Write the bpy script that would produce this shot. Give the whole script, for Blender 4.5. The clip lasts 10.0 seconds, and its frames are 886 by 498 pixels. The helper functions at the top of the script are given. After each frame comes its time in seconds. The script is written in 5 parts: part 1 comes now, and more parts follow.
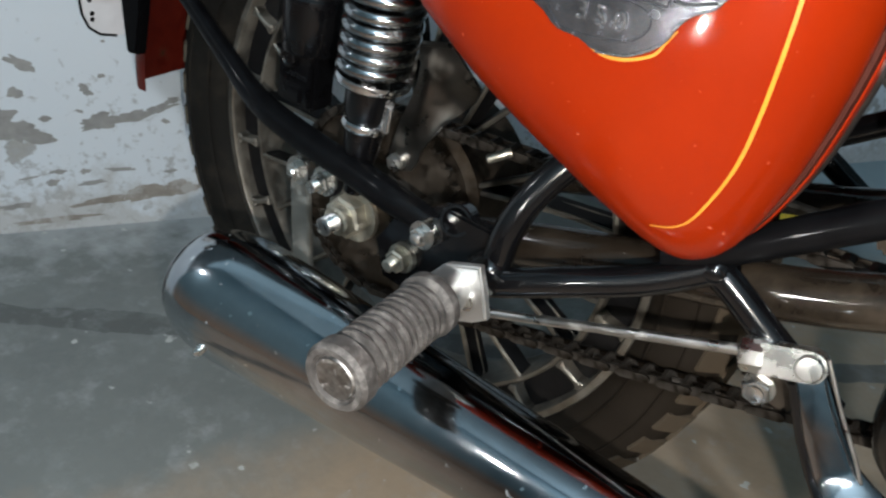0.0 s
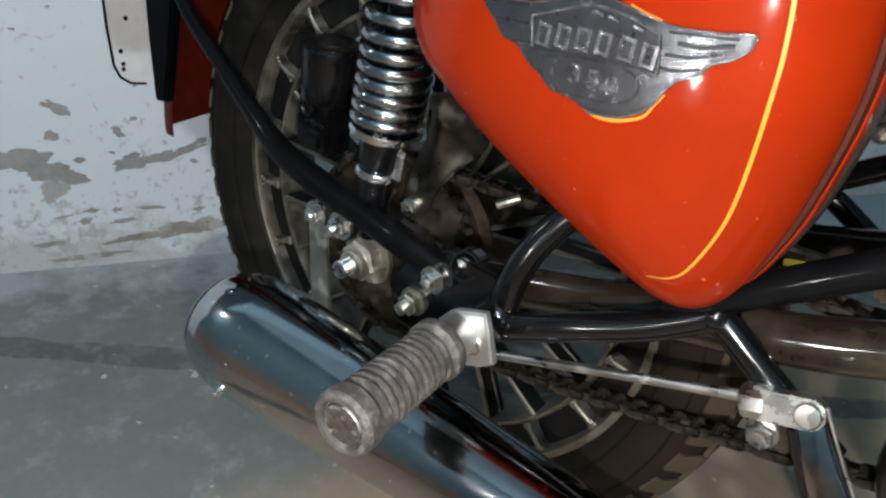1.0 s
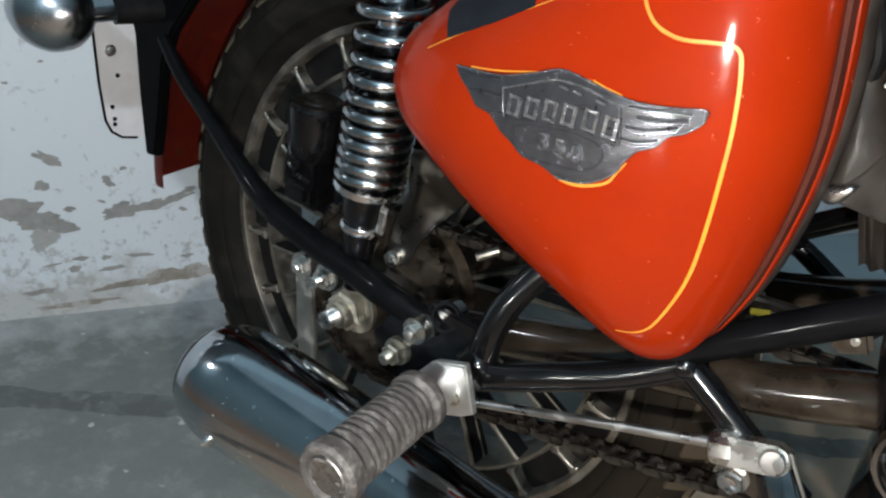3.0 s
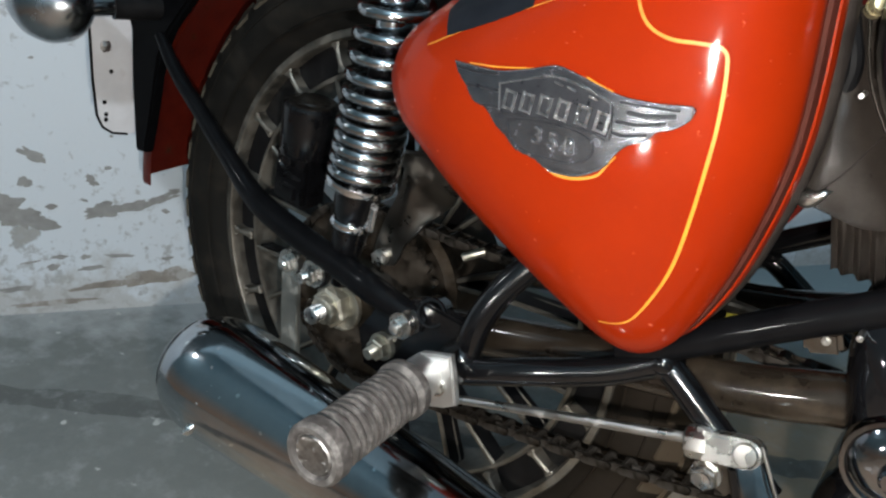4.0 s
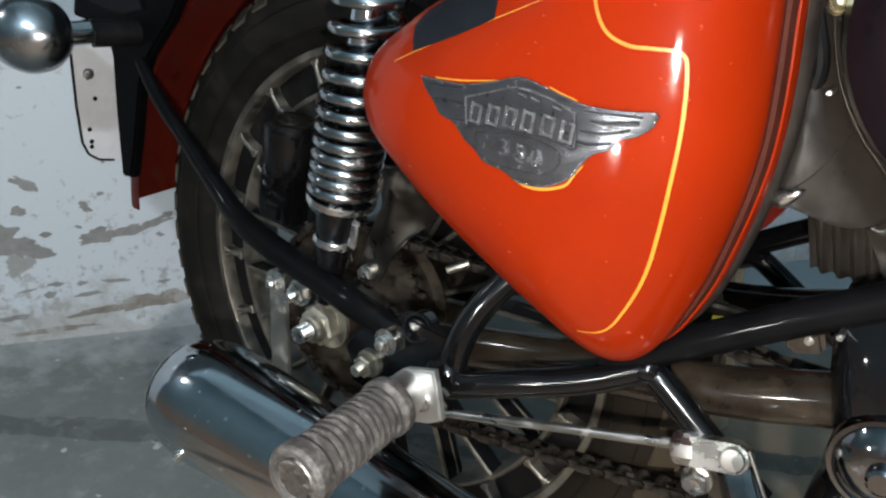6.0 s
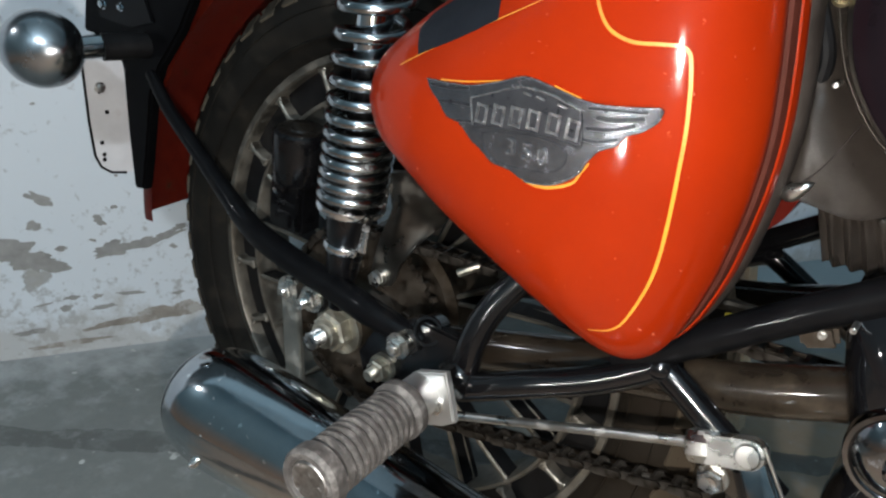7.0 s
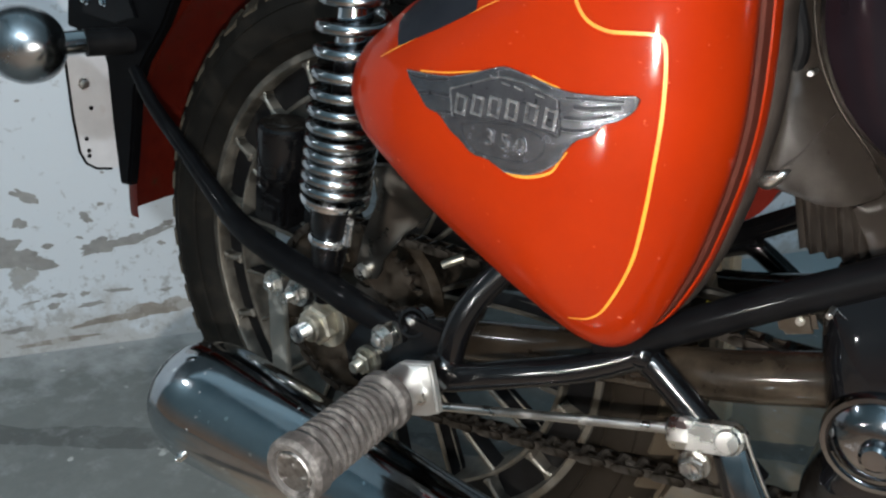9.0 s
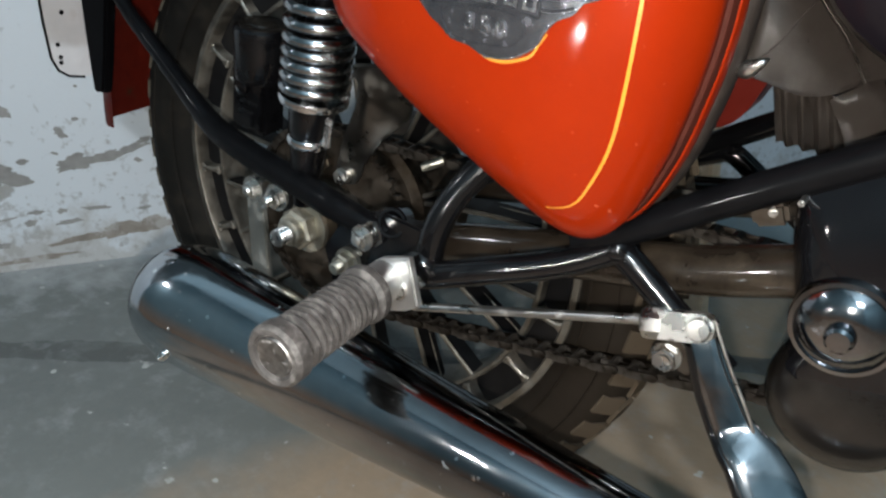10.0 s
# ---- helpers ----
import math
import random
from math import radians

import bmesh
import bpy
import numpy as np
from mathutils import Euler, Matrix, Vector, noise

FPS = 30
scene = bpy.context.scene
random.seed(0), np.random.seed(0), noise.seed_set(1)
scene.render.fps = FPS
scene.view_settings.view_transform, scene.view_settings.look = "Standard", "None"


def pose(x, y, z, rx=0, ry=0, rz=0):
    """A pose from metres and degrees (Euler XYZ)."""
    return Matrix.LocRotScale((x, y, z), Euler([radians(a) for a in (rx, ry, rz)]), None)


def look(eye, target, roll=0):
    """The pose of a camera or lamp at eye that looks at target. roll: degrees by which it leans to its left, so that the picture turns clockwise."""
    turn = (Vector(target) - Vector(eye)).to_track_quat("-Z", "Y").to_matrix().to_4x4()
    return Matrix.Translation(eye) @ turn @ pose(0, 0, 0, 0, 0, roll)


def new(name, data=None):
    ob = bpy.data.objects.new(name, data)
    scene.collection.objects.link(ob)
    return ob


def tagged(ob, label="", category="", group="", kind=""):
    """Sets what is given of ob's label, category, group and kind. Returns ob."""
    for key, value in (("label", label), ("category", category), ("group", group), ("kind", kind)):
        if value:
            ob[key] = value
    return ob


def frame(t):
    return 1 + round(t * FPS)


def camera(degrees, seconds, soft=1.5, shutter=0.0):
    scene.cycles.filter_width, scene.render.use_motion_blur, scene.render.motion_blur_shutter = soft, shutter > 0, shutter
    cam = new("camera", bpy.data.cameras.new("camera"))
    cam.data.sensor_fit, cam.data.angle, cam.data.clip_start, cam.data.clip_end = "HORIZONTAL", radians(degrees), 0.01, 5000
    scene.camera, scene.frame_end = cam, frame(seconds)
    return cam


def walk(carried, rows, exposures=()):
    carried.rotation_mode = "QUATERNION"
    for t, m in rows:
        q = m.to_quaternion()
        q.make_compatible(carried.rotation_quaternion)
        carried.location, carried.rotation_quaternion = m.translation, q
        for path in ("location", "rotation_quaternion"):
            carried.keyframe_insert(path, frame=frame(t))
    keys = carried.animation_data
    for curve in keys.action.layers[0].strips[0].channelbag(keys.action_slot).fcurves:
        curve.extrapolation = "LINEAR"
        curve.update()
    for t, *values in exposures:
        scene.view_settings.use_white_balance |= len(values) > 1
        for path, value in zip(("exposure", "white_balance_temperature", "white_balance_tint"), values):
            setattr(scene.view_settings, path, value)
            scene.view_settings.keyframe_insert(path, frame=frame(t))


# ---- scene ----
cam = camera(60.0, 10.0, soft=2.25, shutter=0.5)
# seconds, eye, target, roll
PATH = [
    (0.0, (0.3917, -0.5484, 0.6428), (-0.0877, 0.1701, 0.1390), 5.86),
    (0.5, (0.3962, -0.5442, 0.6508), (-0.1149, 0.1514, 0.1459), 4.28),
    (1.0, (0.4067, -0.5473, 0.6634), (-0.1155, 0.1601, 0.1871), 4.30),
    (1.5, (0.4092, -0.5492, 0.6735), (-0.1035, 0.1732, 0.2095), 5.31),
    (2.0, (0.4129, -0.5491, 0.6868), (-0.0915, 0.1909, 0.2419), 5.94),
    (2.5, (0.4158, -0.5476, 0.6885), (-0.1171, 0.1762, 0.2502), 3.18),
    (4.0, (0.4249, -0.5782, 0.6690), (-0.0863, 0.1833, 0.2705), 7.04),
    (4.5, (0.4270, -0.5734, 0.6731), (-0.0935, 0.1876, 0.2858), 6.71),
    (5.0, (0.4265, -0.5737, 0.6727), (-0.1101, 0.1681, 0.2704), 5.48),
    (5.5, (0.4318, -0.5641, 0.6742), (-0.0914, 0.1892, 0.2759), 5.16),
    (7.0, (0.4413, -0.5651, 0.6703), (-0.0967, 0.1873, 0.2901), 2.72),
    (7.5, (0.4388, -0.5650, 0.6682), (-0.1030, 0.1835, 0.2858), 2.40),
    (8.0, (0.4441, -0.5631, 0.6687), (-0.0929, 0.1902, 0.2891), 2.12),
    (8.5, (0.4444, -0.5599, 0.6643), (-0.0930, 0.1893, 0.2771), 2.62),
    (9.0, (0.4485, -0.5647, 0.6685), (-0.0794, 0.1928, 0.2842), 2.46),
    (9.5, (0.4535, -0.5730, 0.6604), (-0.0541, 0.1720, 0.2276), 2.91),
    (10.0, (0.4583, -0.5736, 0.6451), (-0.0269, 0.1704, 0.1856), 3.43),
]
walk(cam, [(t, look(eye, target, roll)) for t, eye, target, roll in PATH])

# ---- light ----
world = bpy.data.worlds.new("world")
scene.world = world
world.use_nodes = True
world.node_tree.nodes["Background"].inputs[0].default_value = (0.6, 0.75, 1.0, 1)
world.node_tree.nodes["Background"].inputs[1].default_value = 0.02
scene.view_settings.exposure = 0.28


def lamp(name, kind, m, energy, colour, size=0.1, size_y=0.1):
    data = bpy.data.lights.new(name, kind)
    data.energy, data.color = energy, colour
    if kind == "AREA":
        data.shape, data.size, data.size_y = "RECTANGLE", size, size_y
    else:
        data.shadow_soft_size = size
    ob = new(name, data)
    ob.matrix_world = m
    return ob


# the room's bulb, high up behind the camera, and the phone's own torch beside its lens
lamp("bulb_light", "POINT", pose(0.95, -1.75, 1.95), 82, (0.84, 0.94, 1.02), 0.05)
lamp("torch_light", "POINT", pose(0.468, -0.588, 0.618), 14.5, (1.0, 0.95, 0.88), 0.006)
# an unseen lamp added low and left of the lens for the tubes' streaks
lamp("low_streak_light", "POINT", pose(0.235, -0.530, 0.500), 1.35, (1.0, 0.96, 0.90), 0.008)
# a weaker bulb low down on the side wall, mirrored in the silencer
lamp("wall_bulb_light", "POINT", pose(-0.92, -0.92, 1.24), 4, (0.95, 0.97, 1.0), 0.03)


# ---- materials ----
def material(name):
    m = bpy.data.materials.new(name)
    m.use_nodes = True
    return m, m.node_tree.nodes, m.node_tree.links, m.node_tree.nodes["Principled BSDF"]


def noise_node(n, l, scale, detail=6, rough=0.6, vector=None, coord=None):
    x = n.new("ShaderNodeTexNoise")
    x.inputs["Scale"].default_value, x.inputs["Detail"].default_value, x.inputs["Roughness"].default_value = scale, detail, rough
    if vector is not None:
        l.new(vector, x.inputs["Vector"])
    return x


def ramp(n, l, src, a, ca, b, cb):
    r = n.new("ShaderNodeValToRGB")
    r.color_ramp.elements[0].position, r.color_ramp.elements[0].color = a, (*ca, 1) if len(ca) == 3 else ca
    r.color_ramp.elements[1].position, r.color_ramp.elements[1].color = b, (*cb, 1) if len(cb) == 3 else cb
    l.new(src, r.inputs[0])
    return r


def mix(n, l, fac, a, b):
    x = n.new("ShaderNodeMix")
    x.data_type = "RGBA"
    for sock, v in ((x.inputs[0], fac), (x.inputs[6], a), (x.inputs[7], b)):
        if hasattr(v, "links"):
            l.new(v, sock)
        elif isinstance(v, (int, float)):
            sock.default_value = v
        else:
            sock.default_value = (*v, 1)
    return x.outputs[2]


def surface(name, a, b, rough=0.5, metal=0.0, scale=40.0, bump=0.1, coat=0.0, rough_var=0.1, dirt=None, dirt_at=(0.5, 0.7), dirt_scale=9.0, dirt_rough=0.85, dist=0.001, spec=0.5, coat_rough=0.06, coat_ior=1.5):
    """A two-tone noisy surface with bump, and dust or rust in patches."""
    m, n, l, p = material(name)
    obj = n.new("ShaderNodeTexCoord").outputs["Object"]
    fine = noise_node(n, l, scale, vector=obj)
    base = ramp(n, l, fine.outputs[0], 0.3, a, 0.7, b).outputs[0]
    r = ramp(n, l, fine.outputs[0], 0.3, (max(rough - rough_var, 0.02),) * 3, 0.7, (rough + rough_var,) * 3).outputs[0]
    p.inputs["Metallic"].default_value = metal
    if dirt:
        big = noise_node(n, l, dirt_scale, 9, 0.68, vector=obj)
        mask = ramp(n, l, big.outputs[0], dirt_at[0], (0, 0, 0), dirt_at[1], (1, 1, 1)).outputs[0]
        base = mix(n, l, mask, base, dirt)
        r = mix(n, l, mask, r, (dirt_rough,) * 3)
        if metal:
            inv = n.new("ShaderNodeMath")
            inv.operation = "SUBTRACT"
            inv.inputs[0].default_value = 1.0
            l.new(mask, inv.inputs[1])
            l.new(inv.outputs[0], p.inputs["Metallic"])
    l.new(base, p.inputs["Base Color"])
    l.new(r, p.inputs["Roughness"])
    p.inputs["Coat Weight"].default_value = coat
    p.inputs["Specular IOR Level"].default_value = spec
    p.inputs["Coat Roughness"].default_value, p.inputs["Coat IOR"].default_value = coat_rough, coat_ior
    if bump:
        bn = n.new("ShaderNodeBump")
        bn.inputs["Strength"].default_value, bn.inputs["Distance"].default_value = bump, dist
        l.new(fine.outputs[0], bn.inputs["Height"])
        l.new(bn.outputs[0], p.inputs["Normal"])
    return m


RED = surface("red_paint", (0.204, 0.0126, 0.0009), (0.235, 0.0160, 0.0012), 0.5, 0, 14, 0.02, coat=0.40, rough_var=0.04, spec=0.03, coat_rough=0.10)


def add_specks(m, scale, size, colour):
    """Sparse pale chips and dust on a paint."""
    n, l = m.node_tree.nodes, m.node_tree.links
    p = n["Principled BSDF"]
    old = p.inputs["Base Color"].links[0].from_socket
    at = n.new("ShaderNodeTexCoord").outputs["Object"]
    v = n.new("ShaderNodeTexVoronoi")
    v.inputs["Scale"].default_value = scale
    jag = noise_node(n, l, 700, 2, 0.5, vector=at)
    off = n.new("ShaderNodeVectorMath")
    off.operation = "MULTIPLY_ADD"
    off.inputs[1].default_value = (0.004, 0.004, 0.004)
    l.new(jag.outputs[1], off.inputs[0])
    l.new(at, off.inputs[2])
    l.new(off.outputs[0], v.inputs["Vector"])
    sep = n.new("ShaderNodeSeparateColor")
    l.new(v.outputs["Color"], sep.inputs[0])
    gate = n.new("ShaderNodeMath")
    gate.operation = "MULTIPLY"
    gate.inputs[1].default_value = size
    l.new(sep.outputs[0], gate.inputs[0])
    less = n.new("ShaderNodeMath")
    less.operation = "LESS_THAN"
    l.new(v.outputs["Distance"], less.inputs[0])
    l.new(gate.outputs[0], less.inputs[1])
    rare = n.new("ShaderNodeMath")
    rare.operation = "GREATER_THAN"
    rare.inputs[1].default_value = 0.925
    l.new(sep.outputs[1], rare.inputs[0])
    both = n.new("ShaderNodeMath")
    both.operation = "MULTIPLY"
    l.new(less.outputs[0], both.inputs[0])
    l.new(rare.outputs[0], both.inputs[1])
    l.new(mix(n, l, both.outputs[0], old, colour), p.inputs["Base Color"])
    return m


smudge = noise_node(RED.node_tree.nodes, RED.node_tree.links, 38, 8, 0.7, vector=RED.node_tree.nodes["Texture Coordinate"].outputs["Object"])
RED.node_tree.links.new(ramp(RED.node_tree.nodes, RED.node_tree.links, smudge.outputs[0], 0.38, (0.05,) * 3, 0.72, (0.17,) * 3).outputs[0], RED.node_tree.nodes["Principled BSDF"].inputs["Coat Roughness"])
add_specks(RED, 160, 0.21, (0.40, 0.085, 0.045))
add_specks(RED, 340, 0.24, (0.32, 0.050, 0.024))
DULL_RED = surface("dusty_red_paint", (0.120, 0.0110, 0.0055), (0.170, 0.0185, 0.0090), 0.42, 0, 60, 0.15, coat=0.30, dirt=(0.070, 0.046, 0.026), dirt_at=(0.60, 0.72), dirt_scale=30, spec=0.2, coat_rough=0.2)
# the side cover's red, darkened for the shade on the far side
SHADED_RED = surface("shaded_red_paint", (0.105, 0.008, 0.004), (0.130, 0.011, 0.006), 0.45, 0, 60, 0.05, coat=0.1, spec=0.1, coat_rough=0.2)
YELLOW = surface("yellow_pinstripe", (0.52, 0.215, 0.018), (0.60, 0.26, 0.025), 0.4, 0, 60, 0.0, coat=0.3, dirt=(0.46, 0.13, 0.012), dirt_at=(0.52, 0.72), dirt_scale=22)
DECAL = surface("dark_decal", (0.004, 0.005, 0.008), (0.007, 0.009, 0.013), 0.5, 0, 60, 0.0, spec=0.2)
CHROME = surface("chrome", (0.52, 0.56, 0.59), (0.60, 0.63, 0.66), 0.08, 1.0, 60, 0.02, rough_var=0.03)
DIRTY_CHROME = surface("dusty_chrome", (0.55, 0.56, 0.58), (0.68, 0.69, 0.70), 0.16, 1.0, 50, 0.06, rough_var=0.08, dirt=(0.20, 0.18, 0.16), dirt_at=(0.56, 0.8), dirt_scale=25)
BADGE = surface("tarnished_badge_metal", (0.090, 0.094, 0.108), (0.150, 0.155, 0.172), 0.22, 0.85, 120, 0.5, rough_var=0.08)
BLACK = surface("black_gloss_paint", (0.0022, 0.0022, 0.0027), (0.0045, 0.0045, 0.005), 0.36, 0, 50, 0.10, coat=1.0, dirt=(0.020, 0.017, 0.0145), dirt_at=(0.62, 0.88), dirt_scale=24, spec=0.0, coat_rough=0.16)
SATIN_BLACK = surface("satin_black_paint", (0.0020, 0.0021, 0.0026), (0.0040, 0.0041, 0.0047), 0.5, 0, 50, 0.10, coat=0.18, dirt=(0.012, 0.0105, 0.009), dirt_at=(0.60, 0.86), dirt_scale=30, spec=0.03, coat_rough=0.12)
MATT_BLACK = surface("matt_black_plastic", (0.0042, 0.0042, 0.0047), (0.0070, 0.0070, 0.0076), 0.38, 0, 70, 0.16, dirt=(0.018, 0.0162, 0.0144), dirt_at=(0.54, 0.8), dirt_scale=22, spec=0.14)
CAST_BLACK = surface("lumpy_black_enamel", (0.0026, 0.0026, 0.0032), (0.0046, 0.0046, 0.0054), 0.4, 0, 22, 0.9, coat=1.0, dirt=(0.013, 0.0118, 0.0105), dirt_at=(0.60, 0.82), dirt_scale=30, spec=0.0, coat_rough=0.07, dist=0.008)
DUSTY_ENAMEL = surface("dusty_black_enamel", (0.0040, 0.0034, 0.0030), (0.0070, 0.0061, 0.0054), 0.4, 0, 30, 0.4, coat=0.9, dirt=(0.018, 0.015, 0.0125), dirt_at=(0.52, 0.80), dirt_scale=22, spec=0.1, coat_rough=0.14, dist=0.004)
RUBBER = surface("dusty_tyre_rubber", (0.0042, 0.0040, 0.0036), (0.0080, 0.0074, 0.0064), 0.7, 0, 80, 0.15, dirt=(0.024, 0.020, 0.0155), dirt_at=(0.48, 0.75), dirt_scale=18, spec=0.12)

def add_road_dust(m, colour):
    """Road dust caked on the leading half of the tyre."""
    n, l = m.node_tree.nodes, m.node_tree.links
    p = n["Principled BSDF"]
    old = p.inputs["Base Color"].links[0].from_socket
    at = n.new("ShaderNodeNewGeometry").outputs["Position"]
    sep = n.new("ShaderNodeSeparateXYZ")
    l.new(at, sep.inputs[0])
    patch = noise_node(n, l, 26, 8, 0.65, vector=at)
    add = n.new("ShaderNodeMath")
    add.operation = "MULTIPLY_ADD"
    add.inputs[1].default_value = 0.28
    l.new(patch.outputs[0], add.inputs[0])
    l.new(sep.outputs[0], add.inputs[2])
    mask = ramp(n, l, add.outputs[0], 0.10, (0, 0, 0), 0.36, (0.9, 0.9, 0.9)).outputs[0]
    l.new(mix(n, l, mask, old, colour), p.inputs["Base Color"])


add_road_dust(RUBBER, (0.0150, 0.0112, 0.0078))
TREAD = surface("dusty_tread_rubber", (0.016, 0.0135, 0.0105), (0.050, 0.043, 0.033), 0.8, 0, 80, 0.2, dirt=(0.085, 0.074, 0.058), dirt_at=(0.48, 0.70), dirt_scale=13, spec=0.1)
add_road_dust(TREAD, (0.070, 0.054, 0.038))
PEG_RUBBER = surface("worn_grey_rubber", (0.022, 0.0200, 0.0192), (0.068, 0.062, 0.059), 0.6, 0, 160, 0.5, dirt=(0.150, 0.140, 0.133), dirt_at=(0.50, 0.68), dirt_scale=110)
ALLOY = surface("dusty_alloy", (0.165, 0.154, 0.134), (0.27, 0.254, 0.224), 0.5, 0.2, 70, 0.1, dirt=(0.090, 0.075, 0.054), dirt_at=(0.5, 0.78), dirt_scale=16)
ZINC = surface("zinc_plated_steel", (0.50, 0.50, 0.49), (0.66, 0.66, 0.65), 0.3, 0.9, 120, 0.12, rough_var=0.1, dirt=(0.28, 0.27, 0.25), dirt_at=(0.55, 0.8), dirt_scale=60)
BRIGHT_ZINC = surface("bright_zinc_plate", (0.56, 0.56, 0.54), (0.72, 0.72, 0.70), 0.28, 0.75, 60, 0.12, rough_var=0.10, dirt=(0.40, 0.38, 0.355), dirt_at=(0.60, 0.95), dirt_scale=70)
FOOT_PLATE = surface("pale_zinc_plate", (0.50, 0.505, 0.50), (0.60, 0.605, 0.60), 0.45, 0.25, 30, 0.08, rough_var=0.08, dirt=(0.34, 0.33, 0.31), dirt_at=(0.55, 0.85), dirt_scale=30)
GALV = surface("dull_galvanised_strip", (0.30, 0.31, 0.295), (0.40, 0.41, 0.39), 0.5, 0.15, 60, 0.1, dirt=(0.24, 0.22, 0.19), dirt_at=(0.55, 0.8), dirt_scale=30)
PASSIVATED = surface("yellowed_zinc", (0.32, 0.305, 0.26), (0.45, 0.435, 0.375), 0.4, 0.35, 130, 0.2, dirt=(0.24, 0.215, 0.165), dirt_at=(0.5, 0.75), dirt_scale=55)
GRIME = surface("grimy_brown_steel", (0.031, 0.0245, 0.0185), (0.070, 0.056, 0.043), 0.42, 0.2, 90, 0.35, dirt=(0.044, 0.0345, 0.026), dirt_at=(0.45, 0.7), dirt_scale=22)
SWING = surface("dusty_brown_black_steel", (0.009, 0.0066, 0.0048), (0.021, 0.0158, 0.0114), 0.34, 0.0, 40, 0.12, coat=1.0, dirt=(0.046, 0.035, 0.0245), dirt_at=(0.52, 0.76), dirt_scale=16, spec=0.05, coat_rough=0.10)
STEEL = surface("bright_steel_rod", (0.60, 0.59, 0.57), (0.74, 0.73, 0.71), 0.33, 0.25, 70, 0.08, dirt=(0.42, 0.39, 0.35), dirt_at=(0.6, 0.85), dirt_scale=40)
GREASE = surface("greasy_chain_steel", (0.010, 0.0080, 0.0062), (0.030, 0.0240, 0.0185), 0.42, 0.3, 160, 0.5, dirt=(0.024, 0.0190, 0.0145), dirt_at=(0.45, 0.65), dirt_scale=60)
SHEET = surface("dusty_brown_plastic", (0.032, 0.0258, 0.0218), (0.052, 0.0428, 0.0366), 0.33, 0, 22, 0.35, dirt=(0.080, 0.0660, 0.0570), dirt_at=(0.45, 0.75), dirt_scale=16, spec=0.25, dist=0.003)
GUARD = surface("oily_brown_steel", (0.055, 0.049, 0.043), (0.085, 0.077, 0.068), 0.34, 0.4, 30, 0.1, dirt=(0.040, 0.033, 0.027), dirt_at=(0.5, 0.75), dirt_scale=20)
BRACKET_STEEL = surface("dull_satin_steel", (0.120, 0.111, 0.100), (0.165, 0.154, 0.139), 0.30, 0.20, 30, 0.1, dirt=(0.120, 0.109, 0.096), dirt_at=(0.55, 0.78), dirt_scale=24)
GLOSS_PLASTIC = surface("gloss_black_plastic", (0.0020, 0.0020, 0.0024), (0.0036, 0.0036, 0.0042), 0.3, 0, 60, 0.2, coat=0.5, spec=0.1, coat_rough=0.12)
HOLDER_BLACK = surface("dull_black_plastic", (0.0016, 0.0016, 0.0019), (0.0032, 0.0032, 0.0037), 0.55, 0, 60, 0.15, coat=0.05, spec=0.02)
EDGING = surface("dusty_brown_rubber", (0.019, 0.0150, 0.0130), (0.038, 0.0300, 0.0262), 0.6, 0, 40, 0.15, dirt=(0.050, 0.040, 0.034), dirt_at=(0.46, 0.72), dirt_scale=20, spec=0.15)
# the cover's red darkened, so its edge groove reads as shade
SHADED_GROOVE = surface("shaded_red_groove", (0.042, 0.0105, 0.0068), (0.068, 0.0170, 0.0110), 0.55, 0, 40, 0.1, spec=0.1)
HAZED_CHROME = surface("hazed_chrome", (0.32, 0.34, 0.36), (0.39, 0.41, 0.43), 0.24, 1.0, 60, 0.02, rough_var=0.04)
SCUFFED = surface("scuffed_grey_metal", (0.16, 0.155, 0.15), (0.34, 0.33, 0.32), 0.42, 0.3, 220, 0.5, dirt=(0.42, 0.41, 0.40), dirt_at=(0.56, 0.66), dirt_scale=260)
ENAMEL = surface("white_enamel", (0.56, 0.565, 0.59), (0.66, 0.665, 0.69), 0.4, 0, 30, 0.05, coat=0.3, dirt=(0.50, 0.46, 0.46), dirt_at=(0.58, 0.8), dirt_scale=20)


SPRING_CHROME = surface("dusty_spring_chrome", (0.31, 0.325, 0.338), (0.42, 0.432, 0.445), 0.15, 1.0, 70, 0.05, rough_var=0.06, dirt=(0.22, 0.20, 0.17), dirt_at=(0.60, 0.80), dirt_scale=30, dirt_rough=0.5)
SPOTTED_CHROME = surface("water_spotted_chrome", (0.40, 0.43, 0.455), (0.48, 0.505, 0.53), 0.11, 1.0, 60, 0.02, rough_var=0.05, dirt=(0.30, 0.31, 0.31), dirt_at=(0.655, 0.70), dirt_scale=70, dirt_rough=0.5)
DARK_CHROME = surface("smoky_chrome", (0.19, 0.195, 0.205), (0.29, 0.295, 0.305), 0.07, 1.0, 45, 0.5, rough_var=0.04, dirt=(0.06, 0.05, 0.042), dirt_at=(0.66, 0.80), dirt_scale=35, dirt_rough=0.4)
END_CHROME = surface("clouded_chrome", (0.095, 0.104, 0.113), (0.135, 0.146, 0.157), 0.27, 1.0, 60, 0.03, rough_var=0.08)
PEDAL_CHROME = surface("scratched_smoky_chrome", (0.24, 0.247, 0.257), (0.36, 0.367, 0.378), 0.11, 1.0, 40, 0.12, rough_var=0.06, dirt=(0.10, 0.09, 0.08), dirt_at=(0.66, 0.80), dirt_scale=50, dirt_rough=0.5)


